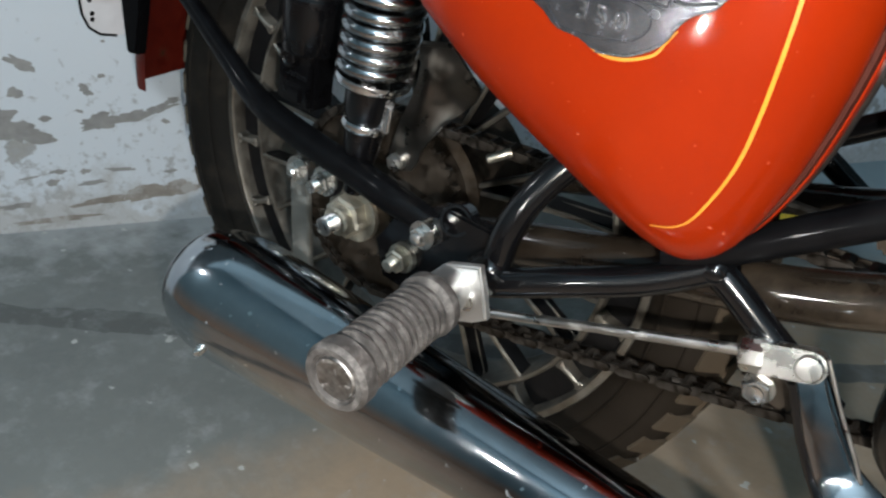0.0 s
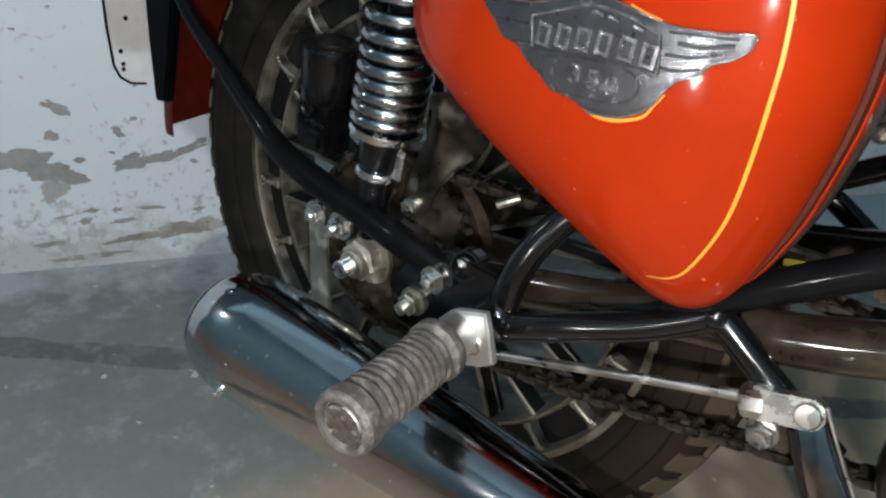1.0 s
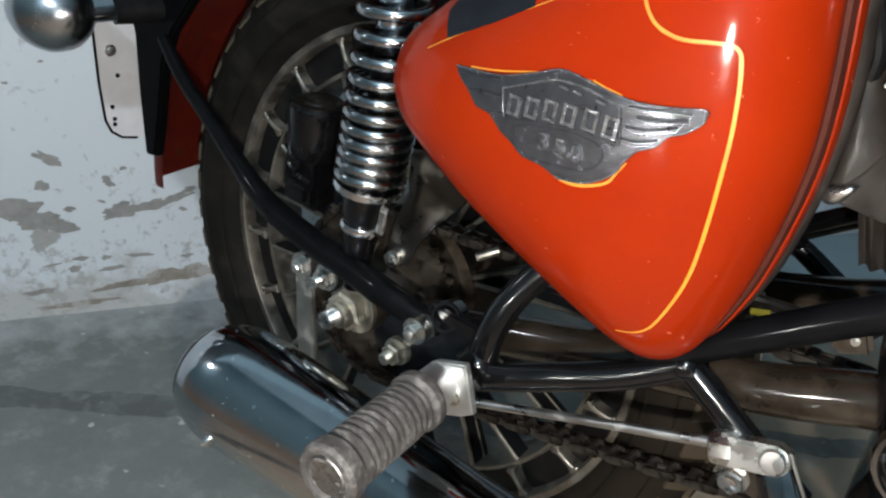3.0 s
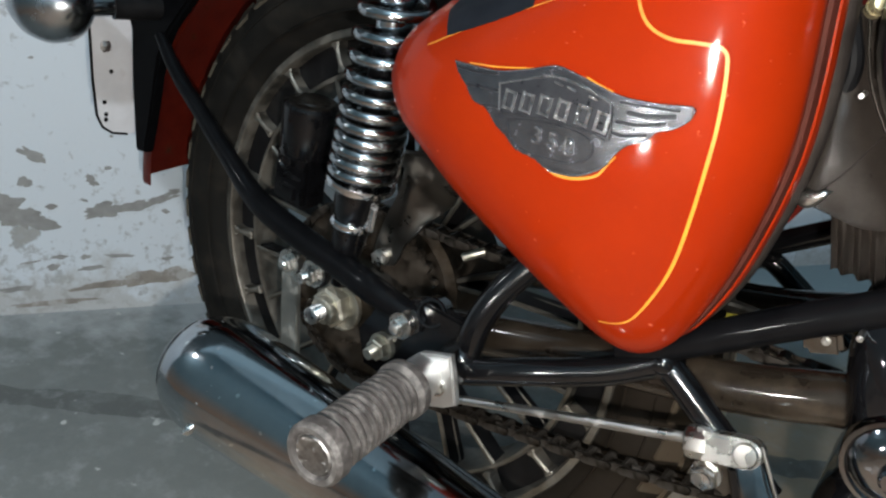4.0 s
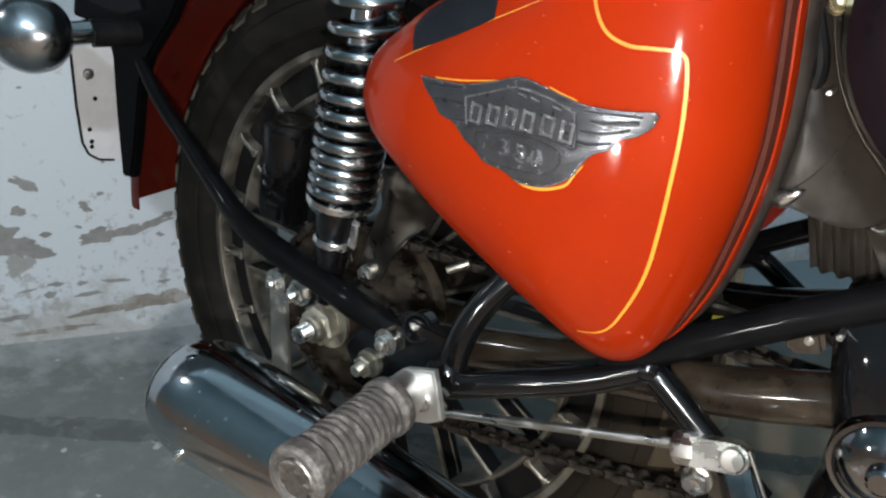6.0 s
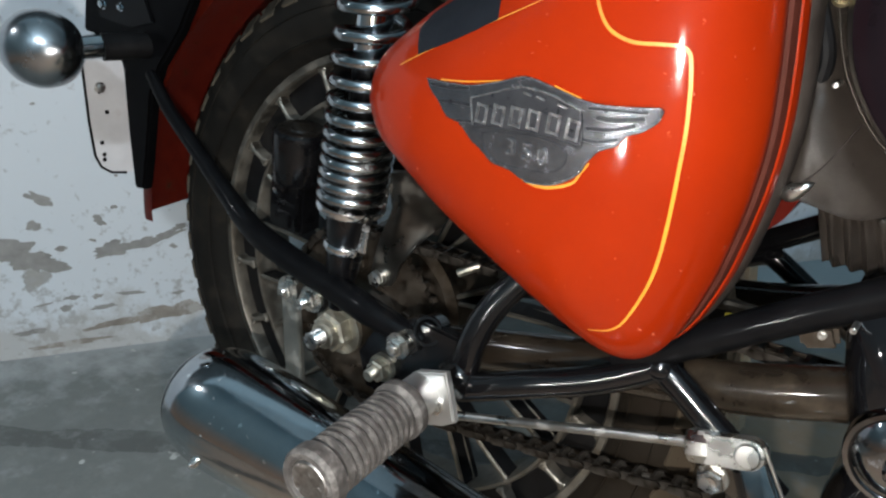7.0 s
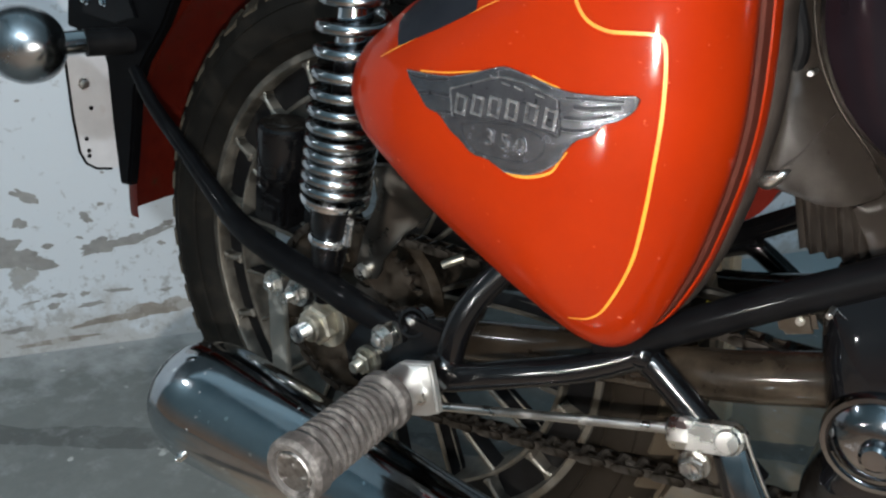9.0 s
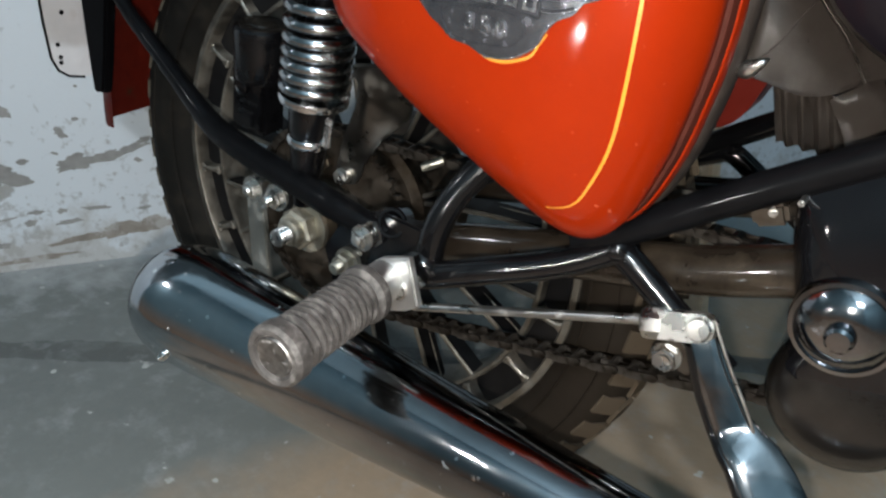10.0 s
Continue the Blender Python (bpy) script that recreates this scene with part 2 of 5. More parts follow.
def darken_forward(m, start, end, colour):
    """Darkens chrome towards its front, putting the dark reflections there into the colour."""
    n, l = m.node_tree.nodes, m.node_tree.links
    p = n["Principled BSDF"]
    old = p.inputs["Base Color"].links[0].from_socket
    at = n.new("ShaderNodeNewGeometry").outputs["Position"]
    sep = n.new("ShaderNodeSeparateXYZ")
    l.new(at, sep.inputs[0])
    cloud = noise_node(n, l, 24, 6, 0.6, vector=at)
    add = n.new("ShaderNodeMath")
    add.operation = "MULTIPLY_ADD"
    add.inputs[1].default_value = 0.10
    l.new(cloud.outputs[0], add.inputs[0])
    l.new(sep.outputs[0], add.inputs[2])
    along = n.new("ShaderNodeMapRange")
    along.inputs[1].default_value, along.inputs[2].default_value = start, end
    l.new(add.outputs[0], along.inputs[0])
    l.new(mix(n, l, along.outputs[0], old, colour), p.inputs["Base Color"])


# darker metal in front stands in for what the silencer mirrors there
darken_forward(SPOTTED_CHROME, 0.15, 0.29, (0.155, 0.165, 0.175))
add_specks(SPOTTED_CHROME, 170, 0.38, (0.85, 0.88, 0.90))


RAISED = surface("polished_badge_relief", (0.08, 0.083, 0.090), (0.42, 0.425, 0.44), 0.16, 0.85, 300, 1.0, rough_var=0.1)
GROOVE = surface("dark_badge_groove", (0.022, 0.0235, 0.028), (0.038, 0.040, 0.046), 0.35, 0.4, 120, 0.2)


# ---- mesh helpers ----
def V(*a):
    return Vector(a)


def part(name, bm, mat, parent=None, label="", smooth=35):
    """Links a bmesh as one mesh object, under parent where one is given."""
    bmesh.ops.recalc_face_normals(bm, faces=bm.faces)
    me = bpy.data.meshes.new(name)
    if smooth:
        for f in bm.faces:
            f.smooth = True
        for e in bm.edges:
            if len(e.link_faces) == 2 and e.calc_face_angle(0) > radians(smooth):
                e.smooth = False
    bm.to_mesh(me)
    bm.free()
    me.materials.append(mat)
    ob = new(name, me)
    if parent:
        ob.parent = parent
    if label:
        ob["label"] = label
    return ob


def shared(name, mesh, m, parent):
    """Another object on a mesh that exists."""
    ob = new(name, mesh)
    ob.parent = parent
    ob.matrix_basis = m
    return ob


def spline(points, n=8):
    """A smooth line through the points (Catmull-Rom)."""
    p = [Vector(q) for q in points]
    p = [2 * p[0] - p[1]] + p + [2 * p[-1] - p[-2]]
    out = []
    for i in range(1, len(p) - 2):
        for k in range(n):
            t = k / n
            out.append(0.5 * (2 * p[i] + (p[i + 1] - p[i - 1]) * t + (2 * p[i - 1] - 5 * p[i] + 4 * p[i + 1] - p[i + 2]) * t * t
                              + (3 * p[i] - p[i - 1] - 3 * p[i + 1] + p[i + 2]) * t ** 3))
    return out + [p[-2]]


def sweep(bm, line, radius, seg=16, flat=1.0, cap=True):
    """A tube along a line; radius is a number or a list; flat squeezes it across its second axis."""
    line = [Vector(q) for q in line]
    rad = radius if isinstance(radius, (list, tuple)) else [radius] * len(line)
    up, rings = None, []
    for i, q in enumerate(line):
        d = (line[min(i + 1, len(line) - 1)] - line[max(i - 1, 0)]).normalized()
        if up is None:
            up = d.orthogonal().normalized() if abs(d.y) > 0.9 else (V(0, 1, 0) - d * d.y).normalized()
        else:
            up = (up - d * up.dot(d)).normalized()
        side = d.cross(up)
        rings.append([bm.verts.new(q + rad[i] * (math.cos(a) * side + flat * math.sin(a) * up)) for a in (2 * math.pi * k / seg for k in range(seg))])
    for a, b in zip(rings, rings[1:]):
        for k in range(seg):
            bm.faces.new((a[k], a[(k + 1) % seg], b[(k + 1) % seg], b[k]))
    if cap:
        bm.faces.new(rings[0][::-1]), bm.faces.new(rings[-1])
    return bm


def tube(points, radius, seg=16, n=8, flat=1.0):
    return sweep(bmesh.new(), spline(points, n) if len(points) > 2 else points, radius, seg, flat)


def lathe(bm, origin, axis, profile, seg=24, closed=False):
    """Turns (along, radius) pairs round an axis."""
    axis = Vector(axis).normalized()
    u = axis.orthogonal().normalized()
    w = axis.cross(u)
    rings = []
    for h, r in profile:
        c = Vector(origin) + axis * h
        rings.append([bm.verts.new(c)] if r < 1e-6 else [bm.verts.new(c + r * (math.cos(a) * u + math.sin(a) * w)) for a in (2 * math.pi * k / seg for k in range(seg))])
    pairs = list(zip(rings, rings[1:])) + ([(rings[-1], rings[0])] if closed else [])
    for a, b in pairs:
        for k in range(seg):
            q = [a[k % len(a)], a[(k + 1) % len(a)], b[(k + 1) % len(b)], b[k % len(b)]]
            q = list(dict.fromkeys(q))
            if len(q) > 2:
                bm.faces.new(q)
    for ring in (rings[0], rings[-1]):
        if len(ring) > 1 and not closed:
            bm.faces.new(ring)
    return bm


def plate(bm, outline, y0, y1, bevel=0.0):
    """A flat plate from (x, z) pairs, between two values of y."""
    a = [bm.verts.new((x, y0, z)) for x, z in outline]
    b = [bm.verts.new((x, y1, z)) for x, z in outline]
    fs = [bm.faces.new(a), bm.faces.new(b[::-1])]
    n = len(a)
    for k in range(n):
        fs.append(bm.faces.new((a[k], b[k], b[(k + 1) % n], a[(k + 1) % n])))
    if bevel:
        bmesh.ops.recalc_face_normals(bm, faces=bm.faces)
        edges = [e for e in bm.edges if (e.verts[0] in a and e.verts[1] in a) or (e.verts[0] in b and e.verts[1] in b)]
        bmesh.ops.bevel(bm, geom=edges, offset=bevel, segments=2, affect="EDGES", clamp_overlap=True)
    return bm


def block(bm, m, size, bevel=0.0, seg=2):
    """A rounded box of that size at the pose m."""
    made = bmesh.ops.create_cube(bm, size=1.0, matrix=m @ Matrix.Diagonal((*size, 1)))
    if bevel:
        es = list({e for v in made["verts"] for e in v.link_edges})
        bmesh.ops.bevel(bm, geom=es, offset=bevel, segments=seg, affect="EDGES", clamp_overlap=True)
    return bm


def hex_prism(bm, origin, axis, h0, h1, r, chamfer=0.001):
    return lathe(bm, origin, axis, [(h0, r * 0.98), (h0, r), (h1 - chamfer, r), (h1, r * 0.86)], 6)


def threaded(bm, origin, axis, h0, h1, r, pitch=0.0018):
    prof, h = [(h0, r)], h0
    while h < h1 - pitch:
        prof += [(h + pitch * 0.5, r * 0.88), (h + pitch, r)]
        h += pitch
    prof += [(h1, r * 0.75)]
    return lathe(bm, origin, axis, prof, 14)


OUT = V(0, -1, 0)  # towards the bike's right side


# ---- the room ----
WN = V(math.cos(radians(146.6)), math.sin(radians(146.6)), 0)  # the whitewashed wall's outward normal
WD = V(-WN.y, WN.x, 0)
WD = WD if WD.y > 0 else -WD
WALL_AT = 0.5675


def wall_material():
    m, n, l, p = material("flaking_whitewash")
    obj = n.new("ShaderNodeNewGeometry").outputs["Position"]
    sep = n.new("ShaderNodeSeparateXYZ")
    l.new(obj, sep.inputs[0])
    broad = noise_node(n, l, 2.2, 4, 0.5, vector=obj)
    fine = noise_node(n, l, 90, 8, 0.7, vector=obj)
    paint = mix(n, l, broad.outputs[0], (0.56, 0.60, 0.645), (0.67, 0.70, 0.73))
    # flaked patches, denser near the floor
    flake = noise_node(n, l, 7.5, 7, 0.56, vector=obj)
    height = n.new("ShaderNodeMapRange")
    l.new(sep.outputs[2], height.inputs[0])
    height.inputs[1].default_value, height.inputs[2].default_value = 0.02, 0.42
    height.inputs[3].default_value, height.inputs[4].default_value = 0.04, -0.10
    add = n.new("ShaderNodeMath")
    l.new(flake.outputs[0], add.inputs[0])
    l.new(height.outputs[0], add.inputs[1])
    mask = ramp(n, l, add.outputs[0], 0.655, (0, 0, 0), 0.675, (1, 1, 1)).outputs[0]
    bare = mix(n, l, fine.outputs[0], (0.30, 0.30, 0.29), (0.40, 0.39, 0.37))
    colour = mix(n, l, mask, paint, bare)
    # small chips and grey scuffs in drifts
    drift = noise_node(n, l, 5.0, 3, 0.5, vector=obj)
    chips = noise_node(n, l, 60, 5, 0.62, vector=obj)
    chip_add = n.new("ShaderNodeMath")
    chip_add.operation = "MULTIPLY_ADD"
    chip_add.inputs[1].default_value = 0.55
    l.new(drift.outputs[0], chip_add.inputs[0])
    l.new(chips.outputs[0], chip_add.inputs[2])
    chip_low = n.new("ShaderNodeMath")
    l.new(chip_add.outputs[0], chip_low.inputs[0])
    l.new(height.outputs[0], chip_low.inputs[1])
    chip_mask = ramp(n, l, chip_low.outputs[0], 0.815, (0, 0, 0), 0.93, (0.8, 0.8, 0.8)).outputs[0]
    colour = mix(n, l, chip_mask, colour, (0.36, 0.36, 0.36))
    # a stained, brownish foot
    foot = n.new("ShaderNodeMapRange")
    l.new(sep.outputs[2], foot.inputs[0])
    foot.inputs[1].default_value, foot.inputs[2].default_value = 0.0, 0.15
    foot.inputs[3].default_value, foot.inputs[4].default_value = 0.28, -0.12
    add2 = n.new("ShaderNodeMath")
    dark_mark = noise_node(n, l, 13, 8, 0.65, vector=obj)
    l.new(dark_mark.outputs[0], add2.inputs[0])
    l.new(foot.outputs[0], add2.inputs[1])
    mask2 = ramp(n, l, add2.outputs[0], 0.56, (0, 0, 0), 0.72, (0.65, 0.65, 0.65)).outputs[0]
    colour = mix(n, l, mask2, colour, (0.40, 0.38, 0.355))
    upper = ramp(n, l, sep.outputs[2], 0.880, (0, 0, 0), 0.884, (1, 1, 1)).outputs[0]  # out of view, darkened to put a black band in the silencer's reflection
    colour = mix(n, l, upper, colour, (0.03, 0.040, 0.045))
    band = n.new("ShaderNodeMapRange")  # and pale blue above that, added for the blue in the same reflection
    l.new(sep.outputs[2], band.inputs[0])
    band.inputs[1].default_value, band.inputs[2].default_value = 1.72, 1.78
    colour = mix(n, l, band.outputs[0], colour, (0.40, 0.51, 0.56))
    l.new(colour, p.inputs["Base Color"])
    p.inputs["Roughness"].default_value = 0.9
    inv = n.new("ShaderNodeMath")
    inv.operation = "MULTIPLY_ADD"
    inv.inputs[1].default_value = -3.0
    l.new(mask, inv.inputs[0])
    l.new(fine.outputs[0], inv.inputs[2])
    bn = n.new("ShaderNodeBump")
    bn.inputs["Strength"].default_value, bn.inputs["Distance"].default_value = 0.5, 0.0015
    l.new(inv.outputs[0], bn.inputs["Height"])
    l.new(bn.outputs[0], p.inputs["Normal"])
    return m


def floor_material():
    m, n, l, p = material("worn_cement_floor")
    obj = n.new("ShaderNodeNewGeometry").outputs["Position"]
    broad = noise_node(n, l, 3.0, 6, 0.6, vector=obj)
    fine = noise_node(n, l, 60, 9, 0.7, vector=obj)
    grey = ramp(n, l, broad.outputs[0], 0.35, (0.098, 0.106, 0.103), 0.68, (0.178, 0.188, 0.182)).outputs[0]
    grey = mix(n, l, fine.outputs[0], grey, (0.175, 0.184, 0.172))
    # brown dust from under the machine forward
    sep = n.new("ShaderNodeSeparateXYZ")
    l.new(obj, sep.inputs[0])
    warp = noise_node(n, l, 5.0, 6, 0.6, vector=obj)
    add = n.new("ShaderNodeMath")
    add.operation = "MULTIPLY_ADD"
    add.inputs[1].default_value = 0.30
    l.new(warp.outputs[0], add.inputs[0])
    slant = n.new("ShaderNodeMath")
    slant.operation = "MULTIPLY_ADD"
    slant.inputs[1].default_value = -0.45
    l.new(sep.outputs[1], slant.inputs[0])
    l.new(sep.outputs[0], slant.inputs[2])
    l.new(slant.outputs[0], add.inputs[2])
    mask = ramp(n, l, add.outputs[0], 0.08, (0, 0, 0), 0.20, (0.95, 0.95, 0.95)).outputs[0]
    brown = mix(n, l, fine.outputs[0], (0.245, 0.186, 0.130), (0.36, 0.275, 0.196))
    out = n.new("ShaderNodeMapRange")
    l.new(sep.outputs[1], out.inputs[0])
    out.inputs[1].default_value, out.inputs[2].default_value = -0.36, -0.60
    red_dust = mix(n, l, fine.outputs[0], (0.235, 0.158, 0.108), (0.33, 0.222, 0.158))
    brown = mix(n, l, out.outputs[0], brown, red_dust)
    colour = mix(n, l, mask, grey, brown)
    # an old dark damp streak along the wall
    dot = n.new("ShaderNodeVectorMath")
    dot.operation = "DOT_PRODUCT"
    dot.inputs[1].default_value = (-0.60, 0.80, 0.0)
    l.new(obj, dot.inputs[0])
    add2 = n.new("ShaderNodeMath")
    add2.operation = "MULTIPLY_ADD"
    add2.inputs[1].default_value = 0.05
    l.new(noise_node(n, l, 9, 5, 0.6, vector=obj).outputs[0], add2.inputs[0])
    l.new(dot.outputs["Value"], add2.inputs[2])
    near = n.new("ShaderNodeMath")
    near.operation = "COMPARE"
    near.inputs[1].default_value, near.inputs[2].default_value = 0.195, 0.022
    l.new(add2.outputs[0], near.inputs[0])
    half = n.new("ShaderNodeMath")
    half.operation = "MULTIPLY"
    half.inputs[1].default_value = 0.8
    l.new(near.outputs[0], half.inputs[0])
    colour = mix(n, l, half.outputs[0], colour, (0.075, 0.078, 0.074))
    toward = n.new("ShaderNodeVectorMath")
    toward.operation = "DOT_PRODUCT"
    toward.inputs[1].default_value = WN
    l.new(obj, toward.inputs[0])
    near_wall = n.new("ShaderNodeMapRange")
    l.new(toward.outputs["Value"], near_wall.inputs[0])
    near_wall.inputs[1].default_value, near_wall.inputs[2].default_value = 0.42, WALL_AT
    near_wall.inputs[3].default_value, near_wall.inputs[4].default_value = -0.05, 0.30
    dusty = n.new("ShaderNodeMath")
    l.new(noise_node(n, l, 16, 8, 0.65, vector=obj).outputs[0], dusty.inputs[0])
    fade = n.new("ShaderNodeMapRange")
    l.new(sep.outputs[1], fade.inputs[0])
    fade.inputs[1].default_value, fade.inputs[2].default_value, fade.inputs[3].default_value, fade.inputs[4].default_value = 0.45, 0.8, 0.0, -0.30
    both = n.new("ShaderNodeMath")
    l.new(near_wall.outputs[0], both.inputs[0])
    l.new(fade.outputs[0], both.inputs[1])
    l.new(both.outputs[0], dusty.inputs[1])
    colour = mix(n, l, ramp(n, l, dusty.outputs[0], 0.50, (0, 0, 0), 0.78, (0.85, 0.85, 0.85)).outputs[0], colour, (0.36, 0.37, 0.37))
    # out of view, a dark band added for the line mirrored in the silencer
    edge = n.new("ShaderNodeMath")
    edge.operation = "MULTIPLY_ADD"
    edge.inputs[1].default_value = 0.12
    l.new(noise_node(n, l, 6, 5, 0.6, vector=obj).outputs[0], edge.inputs[0])
    l.new(sep.outputs[0], edge.inputs[2])
    mirror_band = n.new("ShaderNodeMath")
    mirror_band.operation = "COMPARE"
    mirror_band.inputs[1].default_value, mirror_band.inputs[2].default_value = -0.15, 0.035
    l.new(edge.outputs[0], mirror_band.inputs[0])
    beyond = ramp(n, l, out.outputs[0], 0.45, (0, 0, 0), 0.6, (0.85, 0.85, 0.85)).outputs[0]
    dark_mark = n.new("ShaderNodeMath")
    dark_mark.operation = "MULTIPLY"
    l.new(mirror_band.outputs[0], dark_mark.inputs[0])
    l.new(beyond, dark_mark.inputs[1])
    colour = mix(n, l, dark_mark.outputs[0], colour, (0.045, 0.043, 0.040))
    blot = noise_node(n, l, 22, 7, 0.7, vector=obj)
    colour = mix(n, l, ramp(n, l, blot.outputs[0], 0.50, (0, 0, 0), 0.68, (0.30, 0.30, 0.30)).outputs[0], colour, (0.27, 0.285, 0.28))
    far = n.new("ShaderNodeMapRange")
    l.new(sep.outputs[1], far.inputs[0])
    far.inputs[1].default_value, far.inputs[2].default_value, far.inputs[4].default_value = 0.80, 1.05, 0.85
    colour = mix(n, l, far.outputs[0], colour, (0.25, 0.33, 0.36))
    specks = noise_node(n, l, 34, 2, 0.5, vector=obj)
    sm = ramp(n, l, specks.outputs[0], 0.70, (0, 0, 0), 0.74, (1, 1, 1)).outputs[0]
    colour = mix(n, l, sm, colour, (0.42, 0.42, 0.40))
    l.new(colour, p.inputs["Base Color"])
    l.new(ramp(n, l, broad.outputs[0], 0.3, (0.45,) * 3, 0.7, (0.75,) * 3).outputs[0], p.inputs["Roughness"])
    bn = n.new("ShaderNodeBump")
    bn.inputs["Strength"].default_value, bn.inputs["Distance"].default_value = 0.35, 0.002
    l.new(fine.outputs[0], bn.inputs["Height"])
    l.new(bn.outputs[0], p.inputs["Normal"])
    return m


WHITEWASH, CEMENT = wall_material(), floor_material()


def two_tone_material():
    """Teal for the unseen walls, browned below to colour the silencer's reflection."""
    m, n, l, p = material("teal_over_brown")
    at = n.new("ShaderNodeNewGeometry").outputs["Position"]
    sep = n.new("ShaderNodeSeparateXYZ")
    l.new(at, sep.inputs[0])
    broad = noise_node(n, l, 2.5, 6, 0.6, vector=at)
    teal = mix(n, l, broad.outputs[0], (0.105, 0.165, 0.190), (0.140, 0.208, 0.238))
    brown = mix(n, l, broad.outputs[0], (0.30, 0.195, 0.140), (0.40, 0.27, 0.195))
    low = n.new("ShaderNodeMapRange")
    l.new(sep.outputs[2], low.inputs[0])
    low.inputs[1].default_value, low.inputs[2].default_value = 0.05, 0.55
    l.new(mix(n, l, low.outputs[0], brown, teal), p.inputs["Base Color"])
    p.inputs["Roughness"].default_value = 0.85
    return m


TEAL = two_tone_material()
CEILING = surface("ceiling_distemper", (0.38, 0.49, 0.54), (0.44, 0.55, 0.60), 0.9, 0, 12, 0.1)
ROOM = Matrix.Translation(WN * WALL_AT) @ Matrix(((WD.x, -WN.x, 0, 0), (WD.y, -WN.y, 0, 0), (0, 0, 1, 0), (0, 0, 0, 1)))  # x along the wall, y into the room
LEN0, LEN1, DEEP, HIGH, THICK = -1.5, 2.6, 3.4, 2.75, 0.2
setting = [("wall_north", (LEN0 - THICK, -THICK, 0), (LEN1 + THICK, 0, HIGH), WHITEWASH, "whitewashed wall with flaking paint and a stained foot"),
           ("wall_south", (LEN0 - THICK, DEEP, 0), (LEN1 + THICK, DEEP + THICK, HIGH), TEAL, "plain teal wall, browner towards its foot"),
           ("wall_west", (LEN0 - THICK, 0, 0), (LEN0, DEEP, HIGH), TEAL, "plain teal wall, browner towards its foot"),
           ("wall_east", (LEN1, 0, 0), (LEN1 + THICK, DEEP, HIGH), TEAL, "plain teal wall, browner towards its foot"),
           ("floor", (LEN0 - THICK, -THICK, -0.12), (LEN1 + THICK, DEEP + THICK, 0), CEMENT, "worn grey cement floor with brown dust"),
           ("ceiling", (LEN0 - THICK, -THICK, HIGH), (LEN1 + THICK, DEEP + THICK, HIGH + 0.12), CEILING, "plain teal distempered ceiling")]
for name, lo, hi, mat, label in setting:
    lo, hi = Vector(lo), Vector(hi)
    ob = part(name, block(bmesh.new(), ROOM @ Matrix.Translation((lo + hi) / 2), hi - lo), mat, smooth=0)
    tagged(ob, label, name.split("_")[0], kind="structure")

# bare plaster showing where the whitewash has come away
PLASTER = surface("bare_plaster", (0.23, 0.225, 0.22), (0.34, 0.33, 0.315), 0.95, 0, 45, 0.4, dirt=(0.20, 0.19, 0.18), dirt_at=(0.5, 0.7))
BROWN_STAIN = surface("brown_damp_plaster", (0.20, 0.175, 0.15), (0.32, 0.285, 0.25), 0.95, 0, 45, 0.4, dirt=(0.40, 0.38, 0.36), dirt_at=(0.5, 0.6), dirt_scale=25)
north = bpy.data.objects["wall_north"]


def flake(u, z, w, h, lean, seed, mat=PLASTER):
    """An irregular bare patch on the wall."""
    bm, n, ring = bmesh.new(), 40, []
    for k in range(n):
        a = 2 * math.pi * k / n
        q = V(math.cos(a), math.sin(a), 0)
        r = 1 + 0.55 * noise.noise(q * 1.3 + V(seed * 3.7, 0, 0)) + 0.35 * noise.noise(q * 4 + V(0, seed * 2.1, 0)) + 0.18 * noise.noise(q * 11 + V(0, 0, seed))
        x, y = r * w / 2 * math.cos(a), r * h / 2 * math.sin(a)
        ring.append(bm.verts.new(ROOM @ V(u + x, 0.0009, z + y + lean * x)))
    mid = bm.verts.new(ROOM @ V(u, 0.0011, z))
    for k in range(n):
        bm.faces.new((ring[k], ring[(k + 1) % n], mid))
    return part("plaster_patch", bm, mat, north, smooth=0)


for k, (u_, z_, w_, h_, lean) in enumerate([(-0.470, 0.192, 0.075, 0.035, 0.0), (-0.435, 0.168, 0.085, 0.036, -0.15), (-0.410, 0.270, 0.036, 0.018, -0.5), (-0.332, 0.229, 0.016, 0.018, -0.5), (-0.318, 0.178, 0.060, 0.026, 0.1), (-0.275, 0.184, 0.062, 0.018, 0.2), (-0.235, 0.194, 0.050, 0.015, 0.35),
                                              (-0.212, 0.208, 0.024, 0.009, 0.1), (-0.226, 0.175, 0.012, 0.008, -0.3), (-0.425, 0.226, 0.018, 0.016, 0.0), (-0.392, 0.186, 0.018, 0.009, 0.0), (-0.345, 0.196, 0.010, 0.005, -0.3), (-0.308, 0.249, 0.012, 0.006, 0.1),
                                              (-0.385, 0.100, 0.022, 0.008, 0.0), (-0.350, 0.098, 0.018, 0.008, 0.1), (-0.398, 0.082, 0.017, 0.012, 0.0), (-0.300, 0.098, 0.042, 0.007, -0.05), (-0.345, 0.078, 0.040, 0.008, 0.1), (-0.430, 0.092, 0.030, 0.004, 0.2), (-0.225, 0.090, 0.020, 0.006, 0.1), (-0.455, 0.046, 0.050, 0.010, 0.1), (-0.52, 0.33, 0.03, 0.03, 0.2),
                                              (-0.30, 0.30, 0.006, 0.004, 0.0), (-0.45, 0.385, 0.010, 0.004, 0.0), (-0.40, 0.415, 0.007, 0.004, 0.0)]):
    flake(u_, z_, w_, h_, lean, k + 1)
